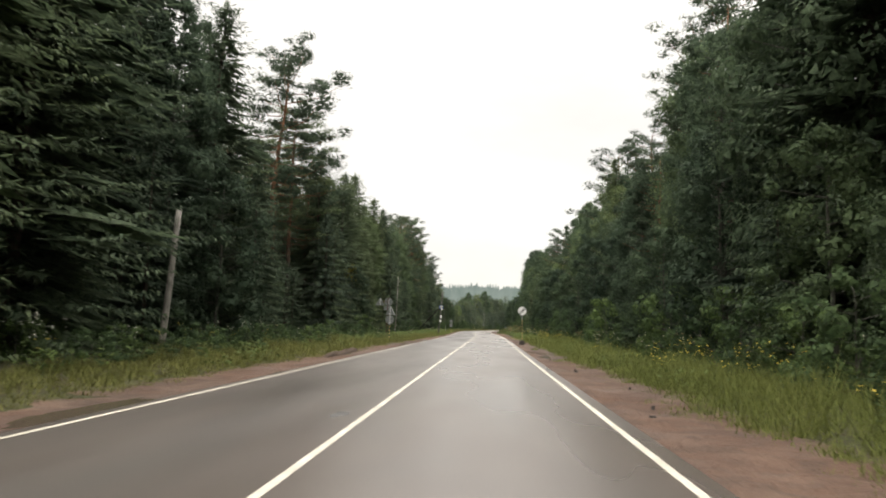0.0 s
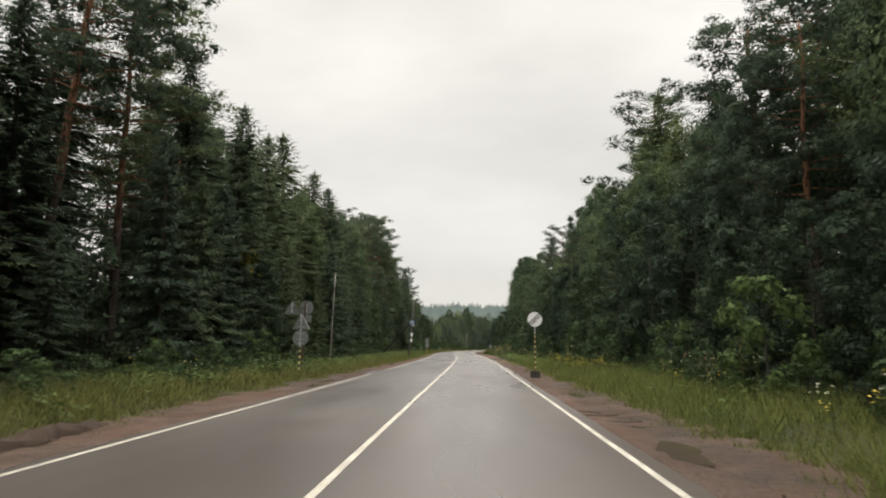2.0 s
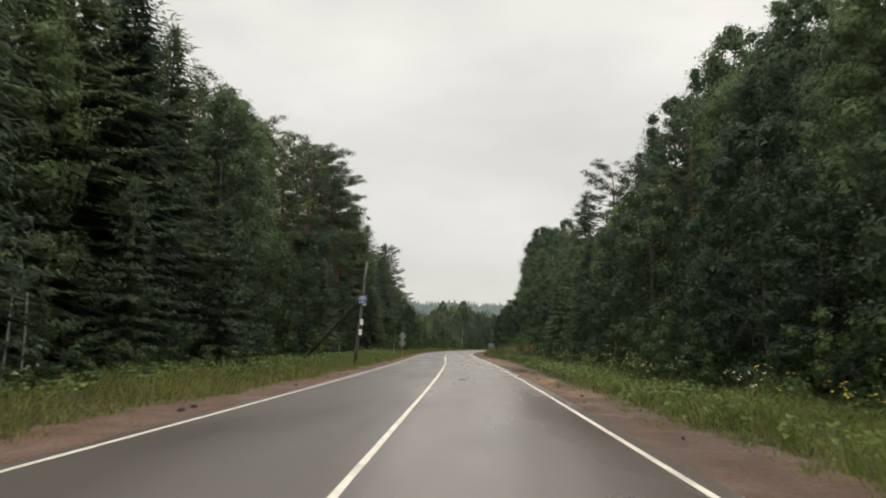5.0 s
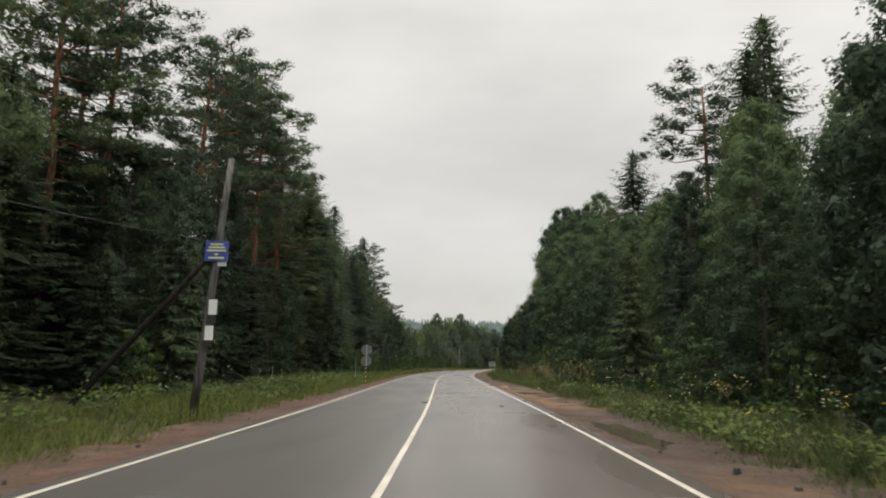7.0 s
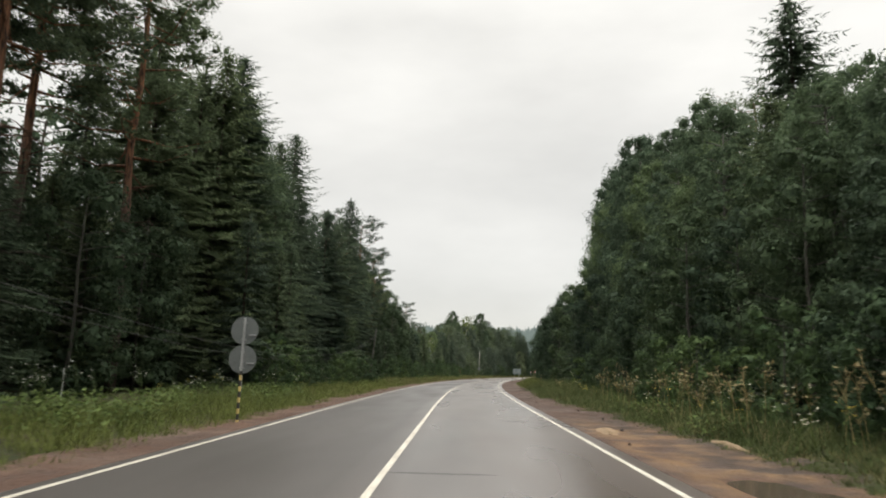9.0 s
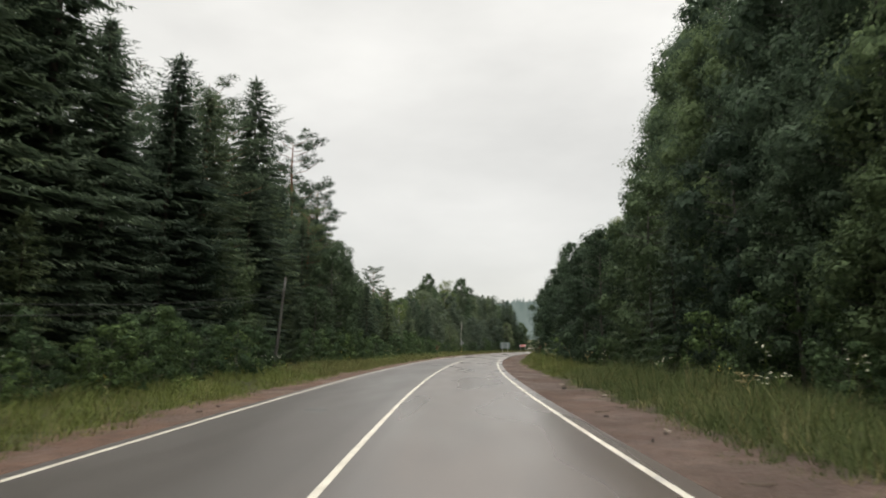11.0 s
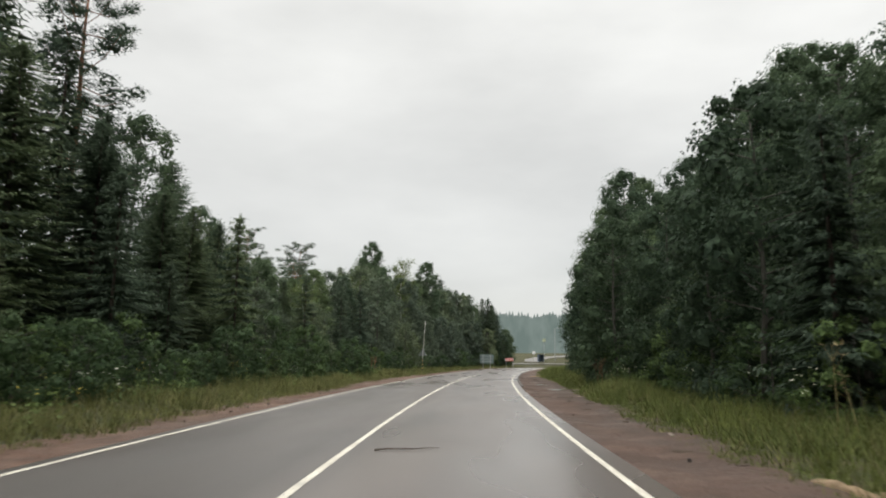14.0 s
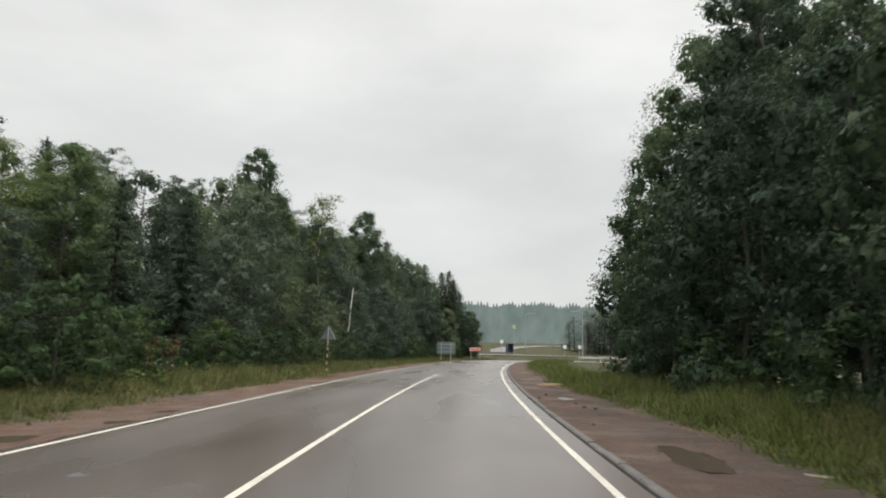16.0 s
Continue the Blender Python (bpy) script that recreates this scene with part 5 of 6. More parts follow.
for k, model in enumerate(q for group_ in (SPRUCES, YOUNG, PINES, ASPENS, BIRCHES, ALDERS, HAZY_TREES, BUSHES, BACK_SPRUCES, BACK_PINES, BACK_ASPENS) for q in group_ if q not in used):
    model.matrix_basis = pose(-16.0 - 2.5 * k, -16.0, 0.0)


def rowan(h):
    """A slim young tree that has begun to turn yellow at the top."""
    r = np.random.default_rng(77)
    trunk, crown = Build(), Build()
    trunk.tube([(0, 0, -0.1), (0.1, 0.05, h * 0.5), (0.0, 0.1, h)], [0.05, 0.035, 0.012], 6)
    for k in range(26):
        a = r.uniform(0, 6.28)
        z = h * (1 - abs(r.normal(0, 0.09)))
        c = np.array([0.5 * math.cos(a) * r.uniform(0.2, 1.3), 0.5 * math.sin(a), z])
        d = unit(r.normal(0, 1, (16, 3)))
        sd = unit(np.cross(d, r.normal(0, 1, d.shape)))
        ln = r.uniform(0.08, 0.17, 16)
        sprays(crown, c + d * 0.22, d, sd, ln, 0.4 * ln, 0 * ln, d + np.array([0, 0, 0.6]))
    return trunk, crown


M_YELLOWING = foliage("yellowing_leaves", (0.12, 0.12, 0.02), (0.3, 0.25, 0.05), 0.5, 0.3)
turned = stock("rowan_tree", rowan(6.3), M_ASPEN_BARK, M_YELLOWING, "slim young rowan with yellowing leaves at its top")
turned.matrix_basis = pose(-12.4, 60.9, 0.0)

# ---- verges: grass, herbs and flowers ----
def verge(side, s0, s1, per_metre, seed):
    """Grass blades from the shoulder's edge to the trees."""
    r = np.random.default_rng(seed)
    b = Build()
    for s in np.arange(s0, s1, 1.0):
        n = int(per_metre * (1.0 if s < 262 else 0.4))
        inner = right_width(s) if side > 0 else left_width(s)
        lat = inner - 0.15 + (r.uniform(0, 1, n)**1.25) * ((8.9 if side > 0 else 8.2) - inner)
        ss = s + r.uniform(0, 1, n)
        pts = np.array([on_road(a, side * l) for a, l in zip(ss, lat)])
        z = ground_height(pts[:, 0], pts[:, 1], side * lat) - 0.02
        patch = np.array([0.65 + 0.75 * wobble(p[0], p[1], 3.5, 8) for p in pts])
        tall = np.clip((lat - inner) / 1.0, 0.25, 1.0) * np.clip(patch, 0.25, 1.3)
        k = 14
        base = np.repeat(np.column_stack([pts, z]), k, 0) + np.column_stack([r.normal(0, 0.09, (n * k, 2)), np.zeros(n * k)])
        h = np.repeat(tall, k) * r.uniform(0.22, 0.7, n * k) * (1.25 if side > 0 and s < 95 else 1.4 if side > 0 and s > 150 else 1.0)
        h = h * np.where(r.uniform(0, 1, n * k) < 0.03, 1.55, 1.0)
        a = r.uniform(0, 6.283, n * k)
        side_v = np.column_stack([np.cos(a), np.sin(a), np.zeros(n * k)]) * (0.005 + 0.009 * r.uniform(0, 1, (n * k, 1)))
        bow = np.column_stack([r.normal(0, 0.42, (n * k, 2)) * h[:, None], h])
        b.leaves(np.stack([base - side_v, base + side_v, base + bow], 1), unit(np.column_stack([r.normal(0, 0.25, (n * k, 2)), np.ones(n * k)])))
    return b


for side in (-1, 1):
    for s0, s1 in ((-5, 90), (90, 180), (180, 335)):
        # right verge from s = 180: tree shade is in the blade colour
        single("verge_grass", verge(side, s0, s1, 60, 40 + side + s0), M_SHADED_GRASS if side > 0 and s0 > 100 else M_GREEN_GRASS if s0 > 0 and (side > 0 or s0 < 100) else M_GRASS if s0 < 0 and side > 0 else M_OLIVE_GRASS, "tall damp green grass growing along the muddy road verge" if s0 > 0 and (side > 0 or s0 < 100) else "tall yellowish green grass growing along the road verge", "grass", kind="stuff")


for side, s0, s1 in ((1, 95, 262), (-1, 150, 262)):
    single("dry_grass", verge(side, s0, s1, 7, 70 + side), M_STRAW_GRASS, "thin straw-coloured grass stems among the green blades", "grass", kind="stuff")


def herbs(side, spots, seed):
    """Broad-leaved herbs and ferns low in the grass."""
    r = np.random.default_rng(seed)
    b = Build()
    for s, lat in spots:
        x, y = on_road(s, side * lat)
        n = 60
        a = r.uniform(0, 6.28, n)
        up = r.uniform(0.15, 0.9, n)
        al = unit(np.column_stack([np.cos(a), np.sin(a), up]))
        base = np.array([x, y, land(x, y)]) + np.column_stack([r.normal(0, 0.26, (n, 2)), r.uniform(0.02, 0.5, n)])
        sd = unit(np.cross(al, np.array([0, 0, 1.0]) + r.normal(0, 0.25, (n, 3))))
        ln = r.uniform(0.07, 0.19, n)
        sprays(b, base, al, sd, ln, 0.32 * ln, 0.10 * ln)
    return b


def stalks(side, spots, seed, top, lo, hi):
    """Stalks for umbels and tansy, and their flower heads."""
    r = np.random.default_rng(seed)
    st, fl, lv = Build(), Build(), Build()
    for s, lat in spots:
        x, y = on_road(s, side * lat)
        h = r.uniform(lo, hi)
        p = np.array([x, y, land(x, y)])
        q = p + np.array([*r.normal(0, 0.16 * h, 2), h])
        st.tube([p, p * 0.5 + q * 0.5 + np.array([0.02, 0.01, 0]), q], [0.010, 0.008, 0.005], 3, False)
        for k in range(int(r.integers(3, 8))):
            a = r.uniform(0, 6.28)
            f = r.uniform(0.72, 1.0)
            c = p + (q - p) * f + np.array([math.cos(a), math.sin(a), 0.35]) * r.uniform(0.05, 0.28)
            st.tube([p + (q - p) * (f - 0.12), c], [0.006, 0.004], 3, False)
            m = 9
            d = unit(np.column_stack([r.normal(0, 1, (m, 2)), r.uniform(0, 0.5, m)]))
            sd = unit(np.cross(d, np.array([0, 0, 1.0])))
            ln = r.uniform(0.5, 1.0, m) * top
            sprays(fl, np.repeat(c[None], m, 0), d, sd, ln, 0.35 * ln, 0 * ln)
        m = 5
        d = unit(np.column_stack([r.normal(0, 1, (m, 2)), r.uniform(-0.2, 0.6, m)]))
        base = p + (q - p) * r.uniform(0.1, 0.7, (m, 1))
        sprays(lv, base, d, unit(np.cross(d, np.array([0, 0, 1.0]))), r.uniform(0.12, 0.3, m), np.full(m, 0.03), np.full(m, 0.04))
    return st, fl, lv


def scatter(side, s0, s1, per_metre, lo, hi, gate=None):
    out, s = [], s0
    while s < s1:
        s += tree_rng.expovariate(per_metre)
        lat = tree_rng.uniform(lo, hi)
        if gate is None or wobble(s, side * 7, 6.0, gate) > 0.02:
            out.append((s, lat))
    return out


def stands(side, mat):
    """Thick stands of one flower, where they catch the eye."""
    if side < 0:
        return []
    where = {M_YELLOW: ((55.0, 64.0, 6.3, 8.2, 9.0), (14.0, 24.0, 6.5, 8.5, 2.0)), M_DRY: ((124.0, 150.0, 6.9, 8.6, 2.4),),
             M_UMBEL: ((96.0, 116.0, 7.4, 9.2, 0.7), (170.0, 240.0, 7.4, 8.8, 0.35))}[mat]
    return [q for s0, s1, lo, hi, rate in where for q in scatter(1, s0, s1, rate, lo, hi)]


for side in (-1, 1):
    edge = 5.6 if side < 0 else 6.0
    single("verge_herbs", herbs(side, scatter(side, 0, 262 if side < 0 else 150, 1.2, edge, 9.8, 2.0) + (scatter(1, 70, 110, 1.8, 5.5, 7.0) if side > 0 else scatter(-1, 40, 112, 2.0, 6.2, 8.4) + scatter(-1, 112, 150, 2.2, 5.6, 8.2)), 61 + side), M_HERB,
           "bright green broad-leaved herbs growing in the verge grass", "herbs", kind="stuff")
    for label, mat, rate, size, lo, hi, gate in (("white umbel flowers on tall thin stalks in the verge", M_UMBEL, 1.3, 0.068, 0.6, 1.35, 5.0),
                                                 ("yellow tansy flowers on stalks in the verge", M_YELLOW, 1.3, 0.06, 0.45, 1.05, 11.0),
                                                 ("dry yellowish seed heads of tall hogweed in the verge", M_DRY, 0.3, 0.12, 0.8, 1.7, 15.0)):
        if mat is M_DRY and side < 0:
            continue
        st, fl, lv = stalks(side, scatter(side, 0, 212 if mat is M_DRY else 262 if side < 0 else 165, rate * (0.35 if side < 0 and mat is M_YELLOW else 1.0), edge + 0.6, 9.4, gate) + stands(side, mat), int(size * 1000) + side, size, lo, hi)
        ob = thing("verge_flowers", label, "wildflowers", kind="stuff")
        part("stalks", st, M_HERB if mat is not M_DRY else M_DRY, ob)["kind"] = "stuff"
        part("flower_heads", fl, mat, ob)["kind"] = "stuff"
        part("stalk_leaves", lv, M_HERB, ob)["kind"] = "stuff"

dock_at = {-1: [(246.6 + 0.35 * k, 6.9 + 0.12 * (k % 4)) for k in range(7)], 1: [(230.5 + 0.4 * k, 7.6 + 0.15 * (k % 3)) for k in range(6)]}
for side in (-1, 1):
    st, fl, lv = stalks(side, dock_at[side], 300 + side, 0.09, 0.9, 1.5)
    ob = thing("verge_flowers", "reddish seed heads of tall dock in the verge grass", "wildflowers", kind="stuff")
    part("stalks", st, M_DOCK, ob)["kind"] = "stuff"
    part("flower_heads", fl, M_DOCK, ob)["kind"] = "stuff"
    part("stalk_leaves", lv, M_HERB, ob)["kind"] = "stuff"


# ---- road signs ----
def ring(cx, cz, rad, n=40):
    return [(cx + rad * math.cos(k * 2 * math.pi / n), cz + rad * math.sin(k * 2 * math.pi / n)) for k in range(n)]


def triangle(cx, z0, side, soft=0.06):
    """A sign's triangle, point up, with rounded corners."""
    hgt = side * 0.866
    pts = []
    for (x, z), a0 in (((cx - side / 2, z0), 150), ((cx + side / 2, z0), 270), ((cx, z0 + hgt), 30)):
        ix, iz = x + (cx - x) * soft * 2.2, z + (z0 + hgt / 3 - z) * soft * 2.2
        for k in range(5):
            a = radians(a0 + k * 30)
            pts.append((ix + soft * 0.6 * side * math.cos(a), iz + soft * 0.6 * side * math.sin(a)))
    return pts


def banded_post(ob, z0, z1, plain_from, step=0.17, radius=0.032, dark_first=True):
    """A tube painted in bands below and left bare above."""
    z, dark = z0, dark_first
    while z < plain_from:
        e = min(z + step * (1.0 if dark else 0.8), plain_from)
        b = Build()
        b.tube([(0, 0, z), (0, 0, e)], [radius, radius], 10)
        part("dark_band" if dark else "pale_band", b, M_BLACK if dark else M_BAND, ob, smooth=False)
        z, dark = e, not dark
    b = Build()
    b.tube([(0, 0, plain_from), (0, 0, z1)], [radius, radius], 10)
    part("post", b, M_STEEL, ob)


def back_bars(ob, spans, radius=0.032):
    """Clamp bars across the back of a sign plate: x0, x1, z."""
    for x0, x1, z in spans:
        b = Build()
        b.box(x0, x1, 0.0, 0.03, z - 0.014, z + 0.014)
        part("clamp", b, M_STEEL, ob)


sign = thing("end_of_limits_sign", "round white sign with dark diagonal stripes on a banded post", "road sign", at=pose(2.75, 56.3, 0, 0, 0, 0))
b = Build()
b.box(-0.22, 0.22, -0.16, 0.16, -0.08, 0.27, 0.03)
part("concrete_base", b, M_CONCRETE, sign, "dark dirty concrete block")
banded_post(sign, 0.27, 2.95, 1.96, 0.13)
b = Build()
b.plate(ring(0, 2.64, 0.35), -0.055, -0.04)
part("rim", b, M_BLACK, sign)
b = Build()
b.plate(ring(0, 2.64, 0.338), -0.06, -0.05)
part("disc", b, M_WHITE, sign, "white round face")
for k in range(5):
    o = (k - 2) * 0.042
    half = math.sqrt(0.335**2 - o**2)
    c45 = math.sqrt(0.5)
    pts = []
    for u, v in ((-half, o - 0.011), (half, o - 0.011), (half, o + 0.011), (-half, o + 0.011)):
        pts.append(((u - v) * c45, 2.64 + (u + v) * c45))
    b = Build()
    b.plate(pts, -0.064, -0.058)
    part("stripe", b, M_BLACK, sign)

back_a = thing("warning_sign", "grey backs of triangular and round signs on a striped post", "road sign", "signs facing oncoming traffic", at=pose(-7.57, 53.6, 0.05, 0, 0.8, 0))
banded_post(back_a, -0.1, 2.68, 1.28, 0.14, 0.035)
b = Build()
b.plate(triangle(0, 2.02, 0.78), 0.035, 0.05)
part("triangle_plate", b, M_ZINC, back_a)
b = Build()
b.plate(ring(0, 1.65, 0.34), 0.035, 0.05)
part("round_plate", b, M_ZINC, back_a)
back_bars(back_a, [(-0.14, 0.16, 2.12), (-0.1, 0.1, 2.42), (-0.15, 0.12, 1.85), (-0.15, 0.2, 1.6), (-0.12, 0.12, 1.44)])
b = Build()
b.plate([(0.03, 2.62), (0.06, 2.64), (0.39, 2.05), (0.35, 2.03)], 0.03, 0.056)
part("folded_edge", b, M_STEEL, back_a)

back_b = thing("warning_sign", "grey backs of three signs on one rusty post", "road sign", "signs facing oncoming traffic", at=pose(-8.35, 57.4, 0.1, 0, 1.5, 0))
b = Build()
b.tube([(0, 0, -0.1), (0, 0, 3.4)], [0.038, 0.036], 8)
part("post", b, M_RUST, back_b, "rust-brown steel post")
b = Build()
b.tube([(0, 0.0, 3.1), (-0.66, 0.0, 3.08)], [0.02, 0.02], 6)
part("arm", b, M_RUST, back_b)
b = Build()
b.plate(ring(0.03, 3.1, 0.34), 0.045, 0.06)
part("round_plate", b, M_ZINC, back_b)
b = Build()
b.plate(triangle(-0.66, 2.78, 0.80), 0.045, 0.06)
part("triangle_plate", b, M_ZINC, back_b)
b = Build()
b.box(-0.32, 0.32, 0.045, 0.06, 2.40, 2.74)
part("square_plate", b, M_ZINC, back_b)
for x, z0, z1 in ((-0.66, 2.84, 3.34), (0.03, 2.9, 3.3), (0.0, 2.46, 2.7)):
    b = Build()
    b.box(x - 0.04, x + 0.04, 0.02, 0.045, z0, z1)
    part("bracket", b, M_STEEL, back_b)

back_c = thing("limit_sign", "grey backs of two round signs on a striped post", "road sign", "signs facing oncoming traffic", at=pose(-7.05, 134.4, 0, 0, 0.6, 0))
banded_post(back_c, -0.1, 2.52, 1.2, 0.15, 0.035, False)
for z in (2.21, 1.49):
    b = Build()
    b.plate(ring(0, z, 0.35), 0.035, 0.05)
    part("round_plate", b, M_ZINC, back_c)
back_bars(back_c, [(-0.06, 0.06, 2.4), (0.12, 0.3, 2.1), (-0.06, 0.06, 1.98), (-0.06, 0.06, 1.68), (0.12, 0.3, 1.4), (-0.06, 0.06, 1.28)])

back_d = thing("warning_sign", "back of a triangular sign on a slim striped post", "road sign", "signs facing oncoming traffic", at=pose(-1.56, 263.6, 0, 0, 0, 0))
banded_post(back_d, -0.1, 2.4, 1.4, 0.2, 0.035)
b = Build()
b.plate(triangle(0.0, 1.72, 0.8), 0.035, 0.05)
part("triangle_plate", b, M_ZINC, back_d)
b = Build()
b.plate([(0.03, 2.34), (0.06, 2.36), (0.40, 1.76), (0.36, 1.74)], 0.03, 0.056)
part("folded_edge", b, M_STEEL, back_d)

board = thing("direction_board", "grey-green back of a large direction board on two posts", "road sign", at=pose(8.8, 314.4, 0, 0, 0, -10))
for x in (-0.6, 0.6):
    b = Build()
    b.tube([(x, 0, -0.2), (x, 0, 2.3)], [0.05, 0.05], 8)
    part("post", b, M_STEEL, board)
b = Build()
b.box(-1.15, 1.15, 0.06, 0.09, 0.85, 2.35)
part("panel", b, M_GREEN, board)
for z in (1.15, 1.6, 2.05):
    b = Build()
    b.box(-0.95, 0.95, 0.03, 0.06, z - 0.03, z + 0.03)
    part("rail", b, M_STEEL, board)

town = thing("place_name_board", "white place-name board with red print on two posts", "road sign", at=pose(14.5, 330.0, 0, 0, -3, -12))
for x in (-0.65, 0.65):
    b = Build()
    b.tube([(x, 0, -0.2), (x, 0, 1.85)], [0.04, 0.04], 8)
    part("post", b, M_STEEL, town)
b = Build()
b.box(-0.8, 0.8, -0.07, -0.045, 1.3, 1.85)
part("panel", b, M_WHITE, town)
b = Build()
b.box(-0.8, 0.8, -0.076, -0.07, 1.3, 1.4)
part("border_bar", b, M_RED, town)
b = Build()
b.box(-0.8, 0.8, -0.076, -0.07, 1.76, 1.85)
part("border_bar", b, M_RED, town)
for x0, x1 in ((-0.66, -0.2), (-0.1, 0.22), (0.3, 0.66)):
    b = Build()
    b.box(x0, x1, -0.078, -0.07, 1.47, 1.68)
    part("print_bar", b, M_RED, town)


# ---- poles and wires ----
def wooden_pole(name, label, base, top, r0, r1, mat, group="power line poles"):
    ob = thing(name, label, "pole", group, at=Matrix.Translation(base))
    d = Vector(top) - Vector(base)
    b = Build()
    ts = np.linspace(-0.03, 1, 7)
    b.tube([(d.x * t + 0.012 * math.sin(5 * t), d.y * t, d.z * t) for t in ts], r0 + (r1 - r0) * np.clip(ts, 0, 1), 10)
    part("shaft", b, mat, ob, smooth=True)
    return ob


wooden_pole("utility_pole", "leaning weathered grey wooden pole in the verge", (-12.0, 25.1, 0.0), (-11.75, 25.4, 5.5), 0.13, 0.105, M_POLE)
pole_2 = wooden_pole("thin_pole", "thin pale pole leaning at the forest edge", (-8.88, 66.7, 0.1), (-8.70, 67.0, 5.95), 0.036, 0.03, M_POLE)
b = Build()
b.box(-0.07, 0.07, -0.03, 0.03, 0.72, 0.76)
part("bracket", b, M_STEEL, pole_2)
pole_3 = wooden_pole("utility_pole", "leaning grey wooden pole carrying a blue board and strut", (-7.5, 106.4, 0.1), (-6.9, 106.3, 6.6), 0.115, 0.075, M_GREYPOLE)
b = Build()
b.tube([(-3.6, 0.6, -0.1), (0.25, 0.1, 4.1)], [0.09, 0.07], 8)
part("strut", b, M_DARKPOLE, pole_3, "dark tarred leaning strut")
notice = part("notice_board", (lambda q: (q.box(0.10, 0.68, -0.20, -0.15, 3.78, 4.30), q)[1])(Build()), M_BLUE, pole_3, "blue board with pale yellow print")
for z, half in ((4.21, 0.17), (4.13, 0.21), (4.05, 0.25), (3.95, 0.05), (3.86, 0.2)):
    b = Build()
    b.box(0.39 - half, 0.39 + half, -0.206, -0.198, z - 0.022, z + 0.022)
    part("print_bar", b, M_LIME, notice)
b = Build()
b.box(0.42, 0.64, -0.16, -0.13, 3.66, 3.80)
part("small_plate", b, M_WHITE, pole_3)
for k, (z0, z1) in enumerate(((2.42, 2.80), (2.16, 2.40), (1.78, 2.14), (1.62, 1.76))):
    b = Build()
    o = 0.092 * (z0 + z1) / 2
    b.box(o + 0.03, o + 0.24, -0.16, -0.13, z0, z1)
    part("marker_plate", b, M_WHITE if k % 2 == 0 else M_BLACK, pole_3, "white marker plate" if k % 2 == 0 else "black marker plate")
wooden_pole("utility_pole", "slim leaning wooden pole at the forest edge", (-12.1, 186.15, 0.0), (-11.48, 185.8, 5.25), 0.09, 0.065, M_GREYPOLE)


def wire(p, q, sag, label="thin dark overhead wire sagging between poles"):
    cu = bpy.data.curves.new("overhead_wire", "CURVE")
    cu.dimensions = "3D"
    cu.bevel_depth = 0.0055
    cu.bevel_resolution = 1
    sp = cu.splines.new("POLY")
    sp.points.add(24)
    for k in range(25):
        t = k / 24
        v = Vector(p).lerp(Vector(q), t)
        sp.points[k].co = (v.x, v.y, v.z - 4 * sag * t * (1 - t), 1)
    cu.materials.append(M_WIRE)
    return tagged(new("overhead_wire", cu), label, "wire", "overhead wires")


wire((-11.8, 25.3, 5.0), (-8.8, 66.9, 3.4), 0.8)
wire((-12.4, -8.0, 5.2), (-11.8, 25.3, 5.0), 0.6)
wire((-12.4, -8.0, 4.8), (-11.8, 25.3, 4.55), 0.65)
wire((-8.8, 66.9, 3.4), (-7.2, 106.3, 4.4), 0.9)
wire((-7.1, 106.3, 4.6), (-11.6, 185.85, 4.6), 2.75)
wire((-7.15, 106.3, 4.3), (-11.63, 185.85, 4.35), 2.7)

stake = thing("marker_stake", "thin pale marker stake at the forest edge", "stake", "marker stakes", at=pose(-11.3, 78.0, 0.0, 0, 2, 0))
b = Build()
b.tube([(0, 0, -0.1), (0.02, 0, 1.2), (0, 0, 2.3)], [0.025, 0.024, 0.022], 6)
part("shaft", b, M_STEEL, stake)
for x, y, k, lean in ((-10.95, 78.2, 1.0, -1), (-14.4, 139.0, 0.45, 1), (-8.3, 138.0, 0.66, 2)):
    copy_thing(stake, pose(x, y, land(x, y), 0, lean, 0) @ Matrix.Diagonal((1, 1, k, 1)))

snag = thing("broken_birch", "broken white birch stem leaning among the bushes", "tree", at=pose(-2.2, 284.5, 0.0))
b = Build()
b.tube([(0, 0, -0.1), (0.1, 0, 1.6), (0.55, 0, 3.0), (0.6, 0.1, 4.5), (0.75, 0.1, 6.2)], [0.08, 0.075, 0.06, 0.05, 0.03], 7)
part("stem", b, M_BIRCH_BARK, snag, smooth=True)


# ---- puddles, mud and litter on the road's edge ----
def blob(rx, ry, seed, thick=0.03, n=36, rough=0.25):
    """A flat irregular patch with a rounded rim."""
    r = random.Random(seed)
    ph = [r.uniform(0, 6.28) for _ in range(4)]
    ang = [k * 2 * math.pi / n for k in range(n)]
    rad = [1 + rough * (0.5 * math.sin(2 * a + ph[0]) + 0.35 * math.sin(3 * a + ph[1]) + 0.25 * math.sin(5 * a + ph[2]) + 0.15 * math.sin(9 * a + ph[3])) for a in ang]
    b = Build()
    outer = [(rx * q * math.cos(a), ry * q * math.sin(a), -thick) for a, q in zip(ang, rad)]
    inner = [(rx * 0.95 * q * math.cos(a), ry * 0.95 * q * math.sin(a), 0.0) for a, q in zip(ang, rad)]
    fs = [(k, (k + 1) % n, n + (k + 1) % n, n + k) for k in range(n)] + [tuple(range(n, 2 * n))]
    b.add(outer + inner, fs)
    return b


